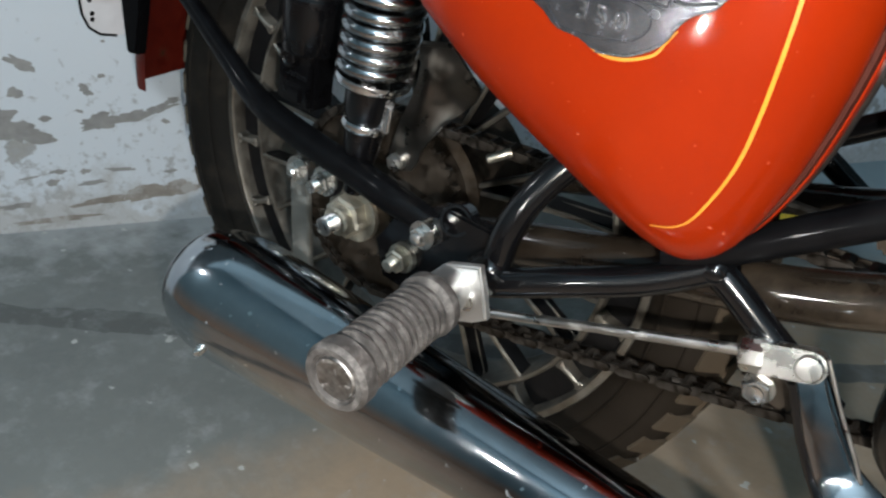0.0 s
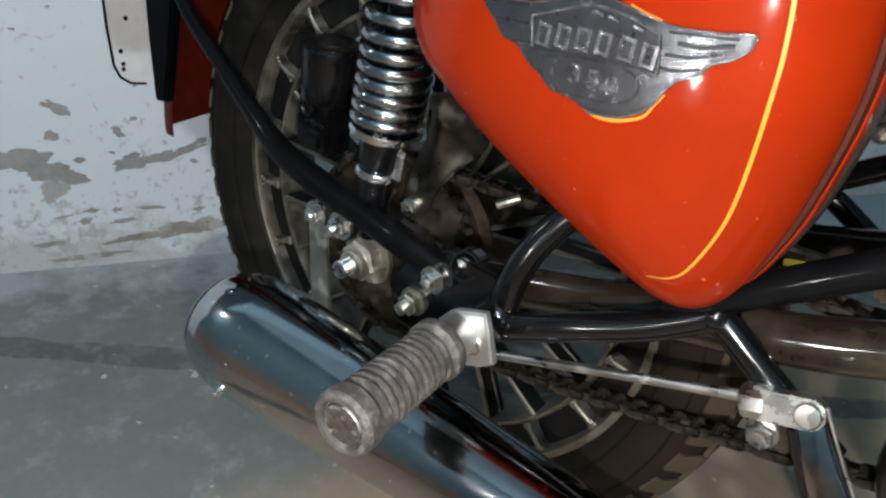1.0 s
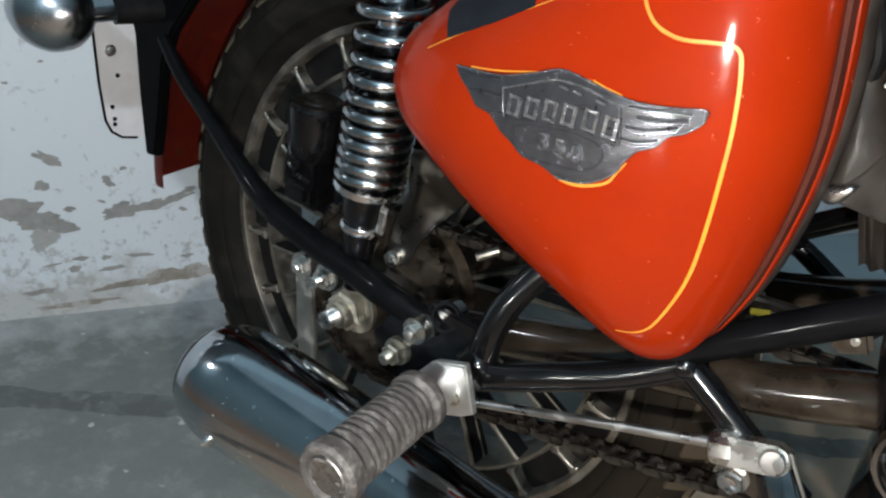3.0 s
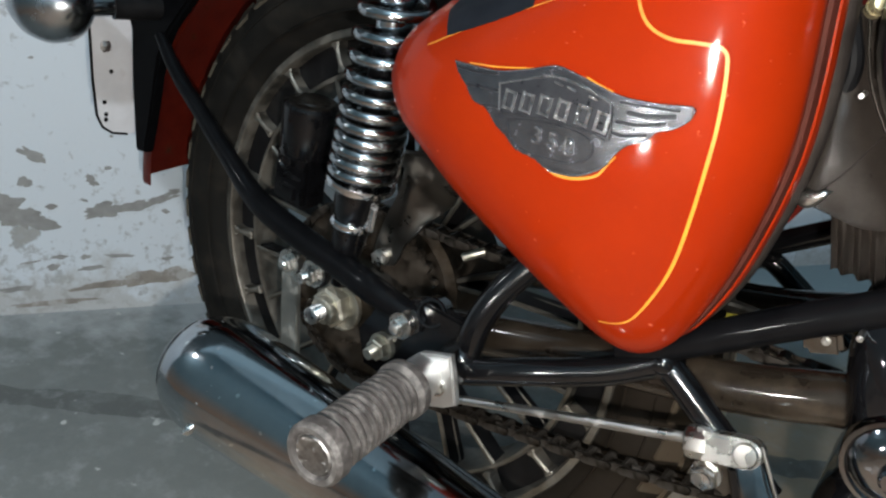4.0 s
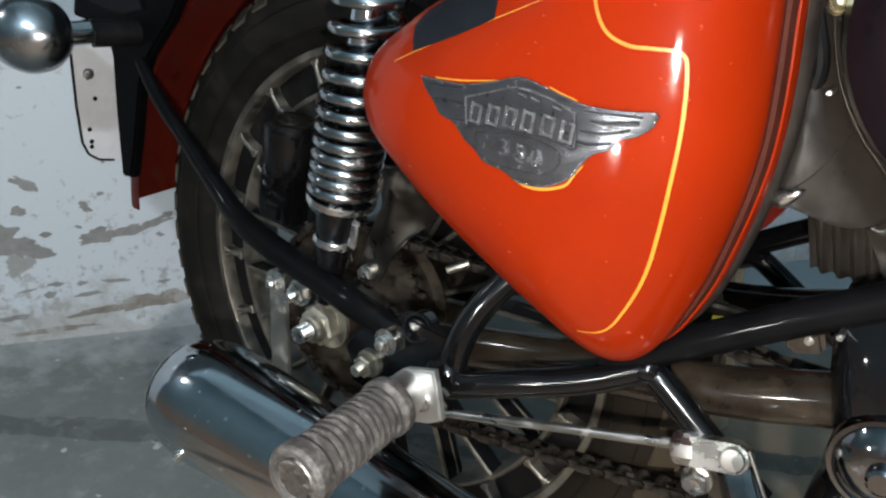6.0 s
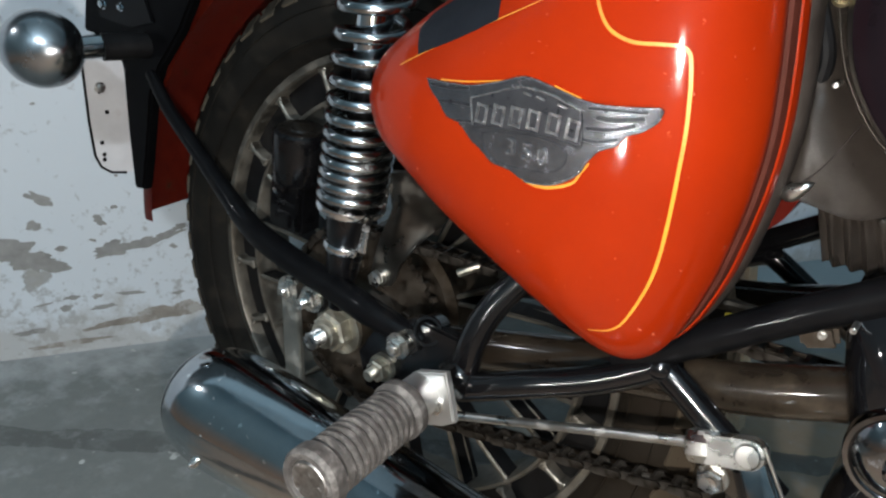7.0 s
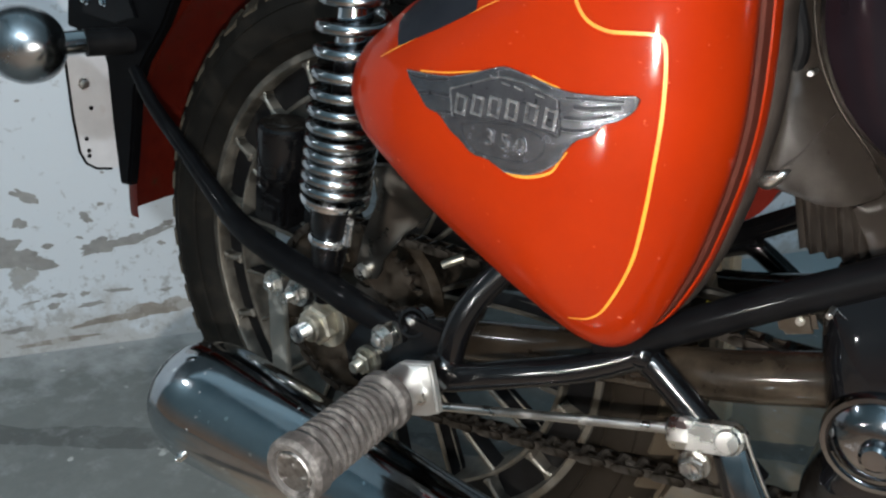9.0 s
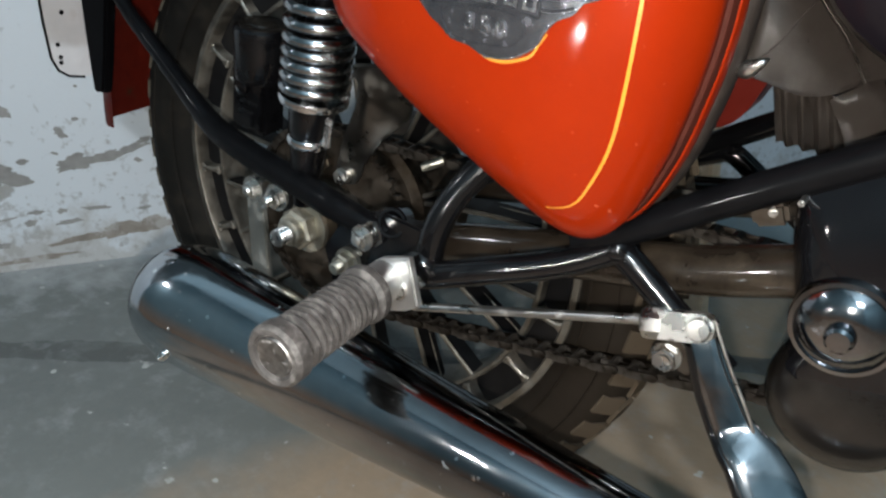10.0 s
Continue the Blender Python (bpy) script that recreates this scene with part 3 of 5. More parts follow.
for k, (u_, z_, w_, h_, lean) in enumerate([(-0.325, 0.046, 0.10, 0.014, 0.10), (-0.262, 0.054, 0.10, 0.022, 0.08), (-0.215, 0.058, 0.07, 0.026, 0.05), (-0.40, 0.018, 0.12, 0.010, 0.05)]):
    flake(u_, z_, w_, h_, lean, k + 50, BROWN_STAIN)

# ---- the motorcycle ----
bike = tagged(new("motorcycle"), "red and black motorcycle with chrome fittings on a cement floor", "motorcycle")
AX, AZ = 0.0, 0.325  # the rear axle

# tyre: carcass turned round the axle, then tread blocks
bm = bmesh.new()
prof = [(-0.026, 0.2440), (-0.036, 0.2500), (-0.044, 0.2575), (-0.051, 0.270), (-0.053, 0.282), (-0.051, 0.297), (-0.044, 0.3085), (-0.029, 0.3165), (0, 0.3205)]
prof = prof + [(-h, r) for h, r in prof[-2::-1]]
lathe(bm, (AX, 0, AZ), (0, 1, 0), prof, 120, closed=True)
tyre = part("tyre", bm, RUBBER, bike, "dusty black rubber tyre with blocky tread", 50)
for r in (0.263, 0.289):
    bm = bmesh.new()
    lathe(bm, (AX, 0, AZ), (0, 1, 0), [(-0.0535 + abs(r - 0.279) * 0.21, r - 0.0015), (-0.0555 + abs(r - 0.279) * 0.21, r), (-0.0535 + abs(r - 0.279) * 0.21, r + 0.0015)], 96, closed=True)
    part("sidewall_ring", bm, RUBBER, tyre)
bm = bmesh.new()
plate(bm, [(-0.012, -0.011), (0.010, -0.013), (0.013, 0.010), (-0.009, 0.013)], 0, 0.006)
me_shoulder = bpy.data.meshes.new("shoulder_block")
bmesh.ops.recalc_face_normals(bm, faces=bm.faces)
bm.to_mesh(me_shoulder), bm.free()
me_shoulder.materials.append(TREAD)
bm = bmesh.new()
plate(bm, [(-0.009, -0.012), (0.011, -0.012), (0.009, 0.012), (-0.011, 0.012)], 0, 0.006)
me_centre = bpy.data.meshes.new("centre_block")
bmesh.ops.recalc_face_normals(bm, faces=bm.faces)
bm.to_mesh(me_centre), bm.free()
me_centre.materials.append(TREAD)
N_TREAD = 52
for k in range(N_TREAD):
    a = 2 * math.pi * k / N_TREAD
    for side in (-1, 1):
        ang = a + (0.5 * math.pi / N_TREAD if side > 0 else -0.5 * math.pi / N_TREAD)
        spin = Matrix.Translation((AX, 0, AZ)) @ Matrix.Rotation(ang, 4, "Y")
        # local: x along the tread, y outward, z across
        tilt = side * radians(42)
        c = V(0, side * (0.0375 if side < 0 else 0.0450), 0.3062 if side < 0 else 0.3080)
        out = V(0, math.sin(tilt), math.cos(tilt))
        across = V(0, math.cos(tilt), -math.sin(tilt))
        m = spin @ Matrix(((1, 0, 0, c.x), (0, out.y, across.y, c.y), (0, out.z, across.z, c.z), (0, 0, 0, 1)))
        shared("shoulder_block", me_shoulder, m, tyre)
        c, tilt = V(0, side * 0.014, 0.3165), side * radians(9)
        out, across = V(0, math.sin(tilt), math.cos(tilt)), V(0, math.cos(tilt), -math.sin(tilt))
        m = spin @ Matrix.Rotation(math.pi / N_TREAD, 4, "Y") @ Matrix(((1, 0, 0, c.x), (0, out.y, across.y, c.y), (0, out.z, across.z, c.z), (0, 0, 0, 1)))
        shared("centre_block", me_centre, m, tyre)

# cast wheel: rim with a ring of windows, and twin-railed spokes
bm = bmesh.new()
prof = [(-0.033, 0.2400), (-0.035, 0.2415), (-0.035, 0.2475), (-0.033, 0.2490), (-0.029, 0.2485), (-0.022, 0.2440), (0.022, 0.2440), (0.029, 0.2485), (0.033, 0.2490), (0.035, 0.2475), (0.035, 0.2415), (0.033, 0.2400), (0.018, 0.2395), (-0.018, 0.2395)]
lathe(bm, (AX, 0, AZ), (0, 1, 0), prof, 120, closed=True)
wheel = part("wheel", bm, ALLOY, bike, "dusty cast alloy wheel with many spokes", 40)
bm = bmesh.new()
lathe(bm, (AX, 0, AZ), (0, 1, 0), [(-0.024, 0.2050), (-0.028, 0.2062), (-0.0285, 0.2085), (-0.027, 0.2105), (-0.022, 0.2115), (0.020, 0.2115), (0.022, 0.2062), (0.020, 0.2050)], 120, closed=True)
part("inner_ring", bm, ALLOY, wheel)
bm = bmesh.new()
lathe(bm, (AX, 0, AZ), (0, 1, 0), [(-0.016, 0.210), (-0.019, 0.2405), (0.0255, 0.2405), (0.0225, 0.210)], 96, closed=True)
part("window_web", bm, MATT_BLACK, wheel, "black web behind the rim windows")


def rib_mesh():
    bm = bmesh.new()
    block(bm, pose(0, -0.006, 0.2260), (0.0052, 0.050, 0.0320), 0.0014, 1)
    for z, w in ((0.2130, 0.010), (0.2160, 0.0072), (0.2355, 0.0072), (0.2385, 0.011)):  # flared ends
        block(bm, pose(0, -0.006, z), (w, 0.050, 0.0042), 0.0012, 1)
    return bm


rib = part("rib", rib_mesh(), ALLOY, wheel)
rib.matrix_basis = Matrix.Translation((AX, 0, AZ)) @ Matrix.Rotation(radians(90 - 131.5), 4, "Y")
for k in range(1, 20):
    shared("rib", rib.data, Matrix.Translation((AX, 0, AZ)) @ Matrix.Rotation(radians(90 - 131.5 + 18 * k), 4, "Y"), wheel)


def rail_mesh(side):
    """The bright front edge of one leg of a forked spoke."""
    bm = bmesh.new()
    sweep(bm, spline([V(side * 0.003, -0.022, 0.075), V(side * 0.0150, -0.024, 0.145), V(side * 0.0290, -0.025, 0.198), V(side * 0.0335, -0.025, 0.2065)], 3), 0.0024, 6)
    sweep(bm, spline([V(side * 0.001, -0.010, 0.075), V(side * 0.0120, -0.010, 0.145), V(side * 0.0255, -0.010, 0.198), V(side * 0.0295, -0.010, 0.2065)], 3), 0.0018, 6)
    return bm


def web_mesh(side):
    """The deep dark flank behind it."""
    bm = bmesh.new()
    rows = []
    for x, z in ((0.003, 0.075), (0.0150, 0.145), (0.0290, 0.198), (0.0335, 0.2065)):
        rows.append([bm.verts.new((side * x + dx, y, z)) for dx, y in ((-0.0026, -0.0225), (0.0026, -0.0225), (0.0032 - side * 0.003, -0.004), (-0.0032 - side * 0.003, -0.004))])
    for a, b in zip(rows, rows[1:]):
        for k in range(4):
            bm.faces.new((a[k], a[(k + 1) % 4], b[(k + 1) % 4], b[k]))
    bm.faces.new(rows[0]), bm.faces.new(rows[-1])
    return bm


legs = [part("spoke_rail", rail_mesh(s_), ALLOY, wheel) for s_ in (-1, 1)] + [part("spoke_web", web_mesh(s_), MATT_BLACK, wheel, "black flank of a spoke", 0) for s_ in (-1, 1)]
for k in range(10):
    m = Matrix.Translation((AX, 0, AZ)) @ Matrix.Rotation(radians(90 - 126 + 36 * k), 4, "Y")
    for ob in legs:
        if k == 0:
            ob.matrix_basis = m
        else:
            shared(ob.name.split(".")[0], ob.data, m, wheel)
bm = bmesh.new()
lathe(bm, (AX, 0, AZ), (0, 1, 0), [(-0.05, 0.03), (-0.05, 0.06), (-0.044, 0.066), (-0.03, 0.068), (-0.026, 0.078), (0.03, 0.082), (0.05, 0.082), (0.055, 0.07), (0.055, 0.02)], 48)
part("hub", bm, GRIME, wheel, "grimy brown wheel hub")

# sprocket and chain on the near side
SY = -0.070
bm = bmesh.new()
teeth, out = 38, []
for k in range(teeth):
    for da, r in ((-0.30, 0.0865), (-0.12, 0.0925), (0.12, 0.0925), (0.30, 0.0865)):
        a = 2 * math.pi * (k + da) / teeth
        out.append((AX + r * math.cos(a), AZ + r * math.sin(a)))
plate(bm, out, SY - 0.003, SY + 0.003)
sprocket = part("sprocket", bm, GRIME, bike, "grimy toothed rear sprocket", 0)
for k in range(5):
    a = radians(20 + 72 * k)
    bm = bmesh.new()
    hex_prism(bm, (AX + 0.058 * math.cos(a), SY, AZ + 0.058 * math.sin(a)), OUT, 0.003, 0.010, 0.0075)
    part("sprocket_bolt", bm, GRIME, sprocket)
bm = bmesh.new()
lathe(bm, (AX, SY, AZ), OUT, [(0.003, 0.045), (0.012, 0.043), (0.022, 0.034), (0.024, 0.02)], 32)
part("sprocket_boss", bm, GRIME, sprocket)

FRONT, R1, R2 = V(0.545, SY, 0.385), 0.090, 0.040


def chain_line(pitch=0.0159):
    d = FRONT - V(AX, SY, AZ)
    L = math.hypot(d.x, d.z)
    base, dip = math.atan2(d.z, d.x), math.asin((R1 - R2) / L)
    pts = []
    at, bt = base + math.pi / 2 - dip, base - math.pi / 2 + dip
    top0, top1 = V(AX + R1 * math.cos(at), SY, AZ + R1 * math.sin(at)), V(FRONT.x + R2 * math.cos(at), SY, FRONT.z + R2 * math.sin(at))
    bot0, bot1 = V(AX + R1 * math.cos(bt), SY, AZ + R1 * math.sin(bt)), V(FRONT.x + R2 * math.cos(bt), SY, FRONT.z + R2 * math.sin(bt))
    n = round((top1 - top0).length / pitch)
    pts += [top0.lerp(top1, k / n) for k in range(n)]
    for k in range(6):
        a = at + (bt - at) * k / 6
        pts.append(V(FRONT.x + R2 * math.cos(a), SY, FRONT.z + R2 * math.sin(a)))
    n = round((bot1 - bot0).length / pitch)
    for k in range(n):
        s = k / n
        pts.append(bot1.lerp(bot0, s) - V(0, 0, 0.007 * math.sin(math.pi * s)))
    for k in range(18):
        a = bt - (2 * math.pi - (at - bt)) * k / 18
        pts.append(V(AX + R1 * math.cos(a), SY, AZ + R1 * math.sin(a)))
    return pts


chain = part("chain", sweep(bmesh.new(), chain_line() + chain_line()[:1], 0.0030, 8), GREASE, bike, "greasy brown drive chain")
pts = chain_line()


def link_mesh(half):
    """One side pair of plates, a figure of eight, with the roller between."""
    bm = bmesh.new()
    for s in (-1, 1):
        y = s * (0.0062 if half else 0.0085)
        prof = []
        for k in range(16):
            a = 2 * math.pi * k / 16
            x, z = 0.0079 * (1 if math.cos(a) > 0 else -1) + 0.0056 * math.cos(a), 0.0056 * math.sin(a) * (1 - 0.35 * abs(math.sin(a)))
            prof.append((x, z))
        plate(bm, prof, y - 0.0009, y + 0.0009)
    lathe(bm, (-0.0079, -0.0062, 0), (0, 1, 0), [(0, 0.005), (0.0124, 0.005)], 8)
    return bm


links = [part("chain_link", link_mesh(h), GREASE, chain, smooth=0) for h in (0, 1)]
for i, q in enumerate(pts):
    nxt = pts[(i + 1) % len(pts)]
    mid, d = (q + nxt) / 2, nxt - q
    m = Matrix.Translation(mid) @ Matrix.Rotation(-math.atan2(d.z, d.x), 4, "Y")
    if i < 2:
        links[i].matrix_basis = m
    else:
        shared("chain_link", links[i % 2].data, m, chain)

# swing arm, both sides, with its pivot tube
for y in (-0.097, 0.097):
    bm = tube([V(q.x, y, q.z - 0.012 * (y > 0)) for q in (V(-0.0499, 0, 0.3112), V(0.0893, 0, 0.3425), V(0.2245, 0, 0.3765), V(0.3470, 0, 0.4030), V(0.4191, 0, 0.4270), V(0.5020, 0, 0.4480))], 0.0175, 24, 6)
    arm = part("swing_arm", bm, SWING, bike, "dusty brown-black swing arm tube")
    bm = bmesh.new()
    block(bm, pose(-0.012, y * 1.1, AZ, 0, 0, 0), (0.085, 0.012, 0.052), 0.005)
    part("axle_plate", bm, GRIME, arm)

# axle end: spindle, nut and washer on the near side
NX, NZ = 0.0125, 0.3385  # the spindle sits forward in its slot
bm = bmesh.new()
lathe(bm, (NX, 0, NZ), OUT, [(0.05, 0.0085), (0.140, 0.0085), (0.141, 0.006)], 16)
axle = part("axle", bm, ZINC, bike, "rear axle with yellowed nut")
bm = bmesh.new()
lathe(bm, (NX, 0, NZ), OUT, [(0.1175, 0.025), (0.1175, 0.0255), (0.1220, 0.0255), (0.1225, 0.0245), (0.1225, 0.012)], 32)
part("washer", bm, PASSIVATED, axle)
bm = bmesh.new()
hex_prism(bm, (NX, 0, NZ), OUT, 0.1225, 0.1355, 0.0190, 0.002)
lathe(bm, (NX, 0, NZ), OUT, [(0.1340, 0.0130), (0.1420, 0.0125), (0.1430, 0.0110), (0.1430, 0.006)], 24)
part("nut", bm, PASSIVATED, axle)
bm = bmesh.new()
threaded(bm, (NX, 0, NZ), OUT, 0.142, 0.157, 0.0078)
part("threaded_end", bm, ZINC, axle)
bm = bmesh.new()
n = 40
out = []
for k in range(n * 2):
    a = math.pi * k / n
    r = 0.0335 if k % 2 else 0.0365
    out.append((NX + 0.004 + r * math.cos(a), NZ - 0.003 + r * math.sin(a)))
plate(bm, out, -0.1172, -0.112)
part("chain_adjuster_cam", bm, GRIME, axle, "notched grimy adjuster cam", 0)


def bolt(name, at, r, mat, length=0.012, thread=0.0, parent=None, washer=1.5, axis=OUT, label=""):
    """A hexagon-headed bolt with washer and perhaps a threaded end."""
    at = Vector(at)
    bm = bmesh.new()
    lathe(bm, at, axis, [(-0.012, r * washer), (0, r * washer), (0.0018, r * washer), (0.0018, r)], 24)
    hex_prism(bm, at, axis, 0.0018, 0.0018 + length, r, r * 0.15)
    lathe(bm, at, axis, [(0.0018 + length - r * 0.05, r * 0.62), (0.0018 + length + r * 0.12, r * 0.55), (0.0018 + length + r * 0.2, 0)], 16)
    if thread:
        threaded(bm, at, axis, length, length + thread, r * 0.55)
    return part(name, bm, mat, parent or bike, label)


bolt("stay_bolt", (-0.050, -0.122, 0.357), 0.0085, BRIGHT_ZINC, 0.006, 0.005, washer=1.5)
bolt("shock_bolt", (-0.0120, -0.129, 0.3620), 0.0095, BRIGHT_ZINC, 0.007, 0.011, washer=1.35)
bolt("footrest_bolt", (0.1165, -0.163, 0.3765), 0.0074, BRIGHT_ZINC, 0.005, 0.006, washer=1.45)
bolt("silencer_bolt", (0.0915, -0.153, 0.3425), 0.0095, PASSIVATED, 0.008, 0.010, washer=1.25)
bolt("guard_bolt", (0.033, -0.092, 0.3835), 0.0075, BRIGHT_ZINC, 0.004, 0.0, washer=1.0)
# flat link hanging from the stay bolt down behind the silencer
bm = bmesh.new()
plate(bm, [(-0.060, 0.366), (-0.050, 0.371), (-0.040, 0.366), (-0.037, 0.300), (-0.035, 0.235), (-0.057, 0.235), (-0.060, 0.300)], -0.123, -0.117, 0.0012)
part("silencer_hanger", bm, GALV, bike, "dull grey flat steel hanger")

# shock absorber
SB, ST = V(0.026, -0.134, 0.380), V(0.083, -0.134, 0.730)
sd = (ST - SB).normalized()
bm = bmesh.new()
lathe(bm, SB, sd, [(-0.012, 0.0), (-0.012, 0.008), (0.015, 0.012), (0.030, 0.0140), (0.046, 0.0155), (0.055, 0.0160), (0.059, 0.0182), (0.080, 0.0190), (0.082, 0.0225), (0.084, 0.0240), (0.087, 0.012), (0.36, 0.0115)], 28)
shock = part("shock_absorber", bm, GLOSS_PLASTIC, bike, "rear shock absorber with chrome coil spring")
bm = bmesh.new()
lathe(bm, SB, sd, [(0.0455, 0.0150), (0.0465, 0.0178), (0.048, 0.0186), (0.052, 0.0186), (0.0535, 0.0178), (0.054, 0.0150)], 28)
part("collar", bm, DIRTY_CHROME, shock, "dusty chrome collar")
bm = bmesh.new()
block(bm, Matrix.Translation(SB + sd * 0.061 + V(0.0190, -0.002, 0)) @ sd.to_track_quat("Z", "Y").to_matrix().to_4x4(), (0.004, 0.010, 0.026), 0.0012)
part("collar_tab", bm, DIRTY_CHROME, shock, "upright tab of the collar")
bm = bmesh.new()
lathe(bm, SB, sd, [(0.083, 0.0255), (0.084, 0.0280), (0.087, 0.0288), (0.090, 0.0280), (0.090, 0.012)], 32)
part("spring_seat", bm, DIRTY_CHROME, shock, "chrome spring seat")
bm = bmesh.new()
lathe(bm, SB, sd, [(0.20, 0.0135), (0.36, 0.0135)], 24)
part("upper_tube", bm, CHROME, shock, "chrome upper tube")
u = sd.orthogonal().normalized()
w = sd.cross(u)
line, h, a = [], 0.091, 0.0
STEP = 24
while h < 0.35:
    pitch = 0.0098 + max(h - 0.125, 0) * 0.092
    line.append(SB + sd * h + 0.0248 * (math.cos(a) * u + math.sin(a) * w))
    h, a = h + pitch / STEP, a + 2 * math.pi / STEP
part("spring", sweep(bmesh.new(), line, 0.0047, 10), SPRING_CHROME, shock, "chrome coil spring", 80)
bm = bmesh.new()
lathe(bm, (-0.0120, -0.128, 0.3620), (0, 1, 0), [(0, 0.007), (0, 0.0145), (0.022, 0.0145), (0.022, 0.007)], 28)
part("lower_eye", bm, MATT_BLACK, shock)

# black stay from the mudguard down to the footrest bracket
STAY = [(-0.2760, -0.096, 0.5230, 0.0062), (-0.2400, -0.103, 0.4920, 0.0072), (-0.1890, -0.110, 0.4600, 0.0080), (-0.1380, -0.118, 0.4300, 0.0090), (-0.1060, -0.124, 0.4135, 0.0105), (-0.0740, -0.130, 0.4040, 0.0115), (-0.0180, -0.138, 0.3960, 0.0118), (0.0370, -0.146, 0.3920, 0.0118), (0.0740, -0.152, 0.3885, 0.0120), (0.0930, -0.151, 0.3845, 0.0112), (0.1100, -0.149, 0.3805, 0.0100), (0.1280, -0.146, 0.3770, 0.0080)]
line = spline([q[:3] for q in STAY], 8)
bm = sweep(bmesh.new(), line, [float(np.interp(k / 8, range(len(STAY)), [q[3] for q in STAY])) for k in range(len(line))], 18)
part("mudguard_stay", bm, SATIN_BLACK, bike, "black tubular mudguard stay")

# frame loop tubes on the near side
for name, pts_, r in (("frame_tube", [V(0.2387, -0.098, 0.4854), V(0.2123, -0.124, 0.4617), V(0.1918, -0.145, 0.4332), V(0.1807, -0.158, 0.4027), V(0.1760, -0.163, 0.3623)], 0.0105),
                      ("frame_tube", [V(0.1724, -0.170, 0.3678), V(0.1829, -0.167, 0.3684), V(0.2238, -0.157, 0.3829), V(0.2703, -0.141, 0.3982), V(0.3060, -0.129, 0.4175), V(0.3110, -0.128, 0.4225)], 0.0103),
                      ("frame_tube", [V(0.2780, -0.129, 0.4120), V(0.3255, -0.127, 0.4423), V(0.3727, -0.123, 0.4729), V(0.4275, -0.120, 0.5073), V(0.5026, -0.116, 0.5545)], 0.0108),
                      ("frame_tube", [V(0.3040, -0.128, 0.4160), V(0.3148, -0.1286, 0.4126), V(0.3446, -0.1310, 0.3922), V(0.3767, -0.1322, 0.3700), V(0.3920, -0.1330, 0.3595)], 0.0098)):
    part(name, tube(pts_, r, 18, 6), SATIN_BLACK if pts_[-1].x > 0.5 else BLACK, bike, "black painted frame tube")
    # the far side's twin
    part(name, tube([V(q.x, -q.y, q.z) for q in pts_], r, 14, 6), BLACK, bike, "black painted frame tube")
for q, r in ((V(0.174, -0.162, 0.372), 0.017), (V(0.3069, -0.129, 0.4177), 0.0118)):
    bm = bmesh.new()
    bmesh.ops.create_icosphere(bm, subdivisions=2, radius=r, matrix=Matrix.Translation(q))
    for v in bm.verts:
        v.co += 0.0018 * noise.noise_vector(v.co * 260)
    part("weld", bm, BLACK, bike, "lumpy black weld")

bm = bmesh.new()
plate(bm, [(0.070, 0.315), (0.062, 0.345), (0.080, 0.372), (0.120, 0.396), (0.168, 0.392), (0.178, 0.366), (0.165, 0.345), (0.120, 0.340), (0.095, 0.312)], -0.150, -0.138, 0.002)
part("footrest_plate", bm, BLACK, bike, "black welded bracket plate")
bm = bmesh.new()
lathe(bm, (0.130, -0.134, 0.384), V(0.25, -1, 0.35), [(0, 0.0125), (0.017, 0.0125), (0.018, 0.0115), (0.018, 0.0095), (0.006, 0.0090), (0.006, 0)], 24)
part("end_bush", bm, BLACK, bike, "open grimy tube end")

# pillion footrest: folded plate bracket, rubber, end cap
bm = bmesh.new()
plate(bm, [(0.149, 0.371), (0.155, 0.380), (0.167, 0.393), (0.191, 0.401), (0.196, 0.384), (0.2005, 0.366), (0.190, 0.359), (0.174, 0.353), (0.169, 0.360)], -0.206, -0.199, 0.0015)
footrest = part("footrest", bm, FOOT_PLATE, bike, "folding pillion footrest with ribbed grey rubber")
bm = bmesh.new()
block(bm, pose(0.176, -0.184, 0.374), (0.024, 0.034, 0.030), 0.009, 4)
part("hinge_block", bm, BLACK, footrest)
bm = sweep(bmesh.new(), [V(0.172, -0.200, 0.3780), V(0.1737, -0.230, 0.3785)], 0.0150, 20)
part("pivot", bm, FOOT_PLATE, footrest)
bolt("hinge_rivet", (0.1835, -0.206, 0.3745), 0.0062, BRIGHT_ZINC, 0.002, parent=footrest, washer=1.2)
P0, P1 = V(0.1735, -0.226, 0.3785), V(0.181, -0.322, 0.3800)
pd = (P1 - P0).normalized()
PL = (P1 - P0).length
prof = [(0.0, 0.0), (0.0, 0.0185), (0.002, 0.0205), (0.009, 0.0205), (0.011, 0.0175)]
h = 0.013
while h < PL - 0.018:
    prof += [(h, 0.0146), (h + 0.0009, 0.0182), (h + 0.0020, 0.0188), (h + 0.0036, 0.0186), (h + 0.0044, 0.0146)]
    h += 0.0060
prof += [(PL - 0.014, 0.0168), (PL - 0.012, 0.0205), (PL - 0.003, 0.0205), (PL, 0.0185), (PL, 0.0150), (PL - 0.0025, 0.0140), (PL - 0.0025, 0.0)]
bm = bmesh.new()
lathe(bm, P0, pd, prof, 36)
part("rubber", bm, PEG_RUBBER, footrest, "ribbed worn grey rubber", 25)
bm = bmesh.new()
lathe(bm, P0, pd, [(PL - 0.004, 0.0), (PL - 0.004, 0.0130), (PL - 0.0018, 0.0130), (PL - 0.0008, 0.0120), (PL - 0.0014, 0.0095), (PL - 0.0010, 0.0)], 28)
part("end_cap", bm, SCUFFED, footrest, "scuffed metal end cap")

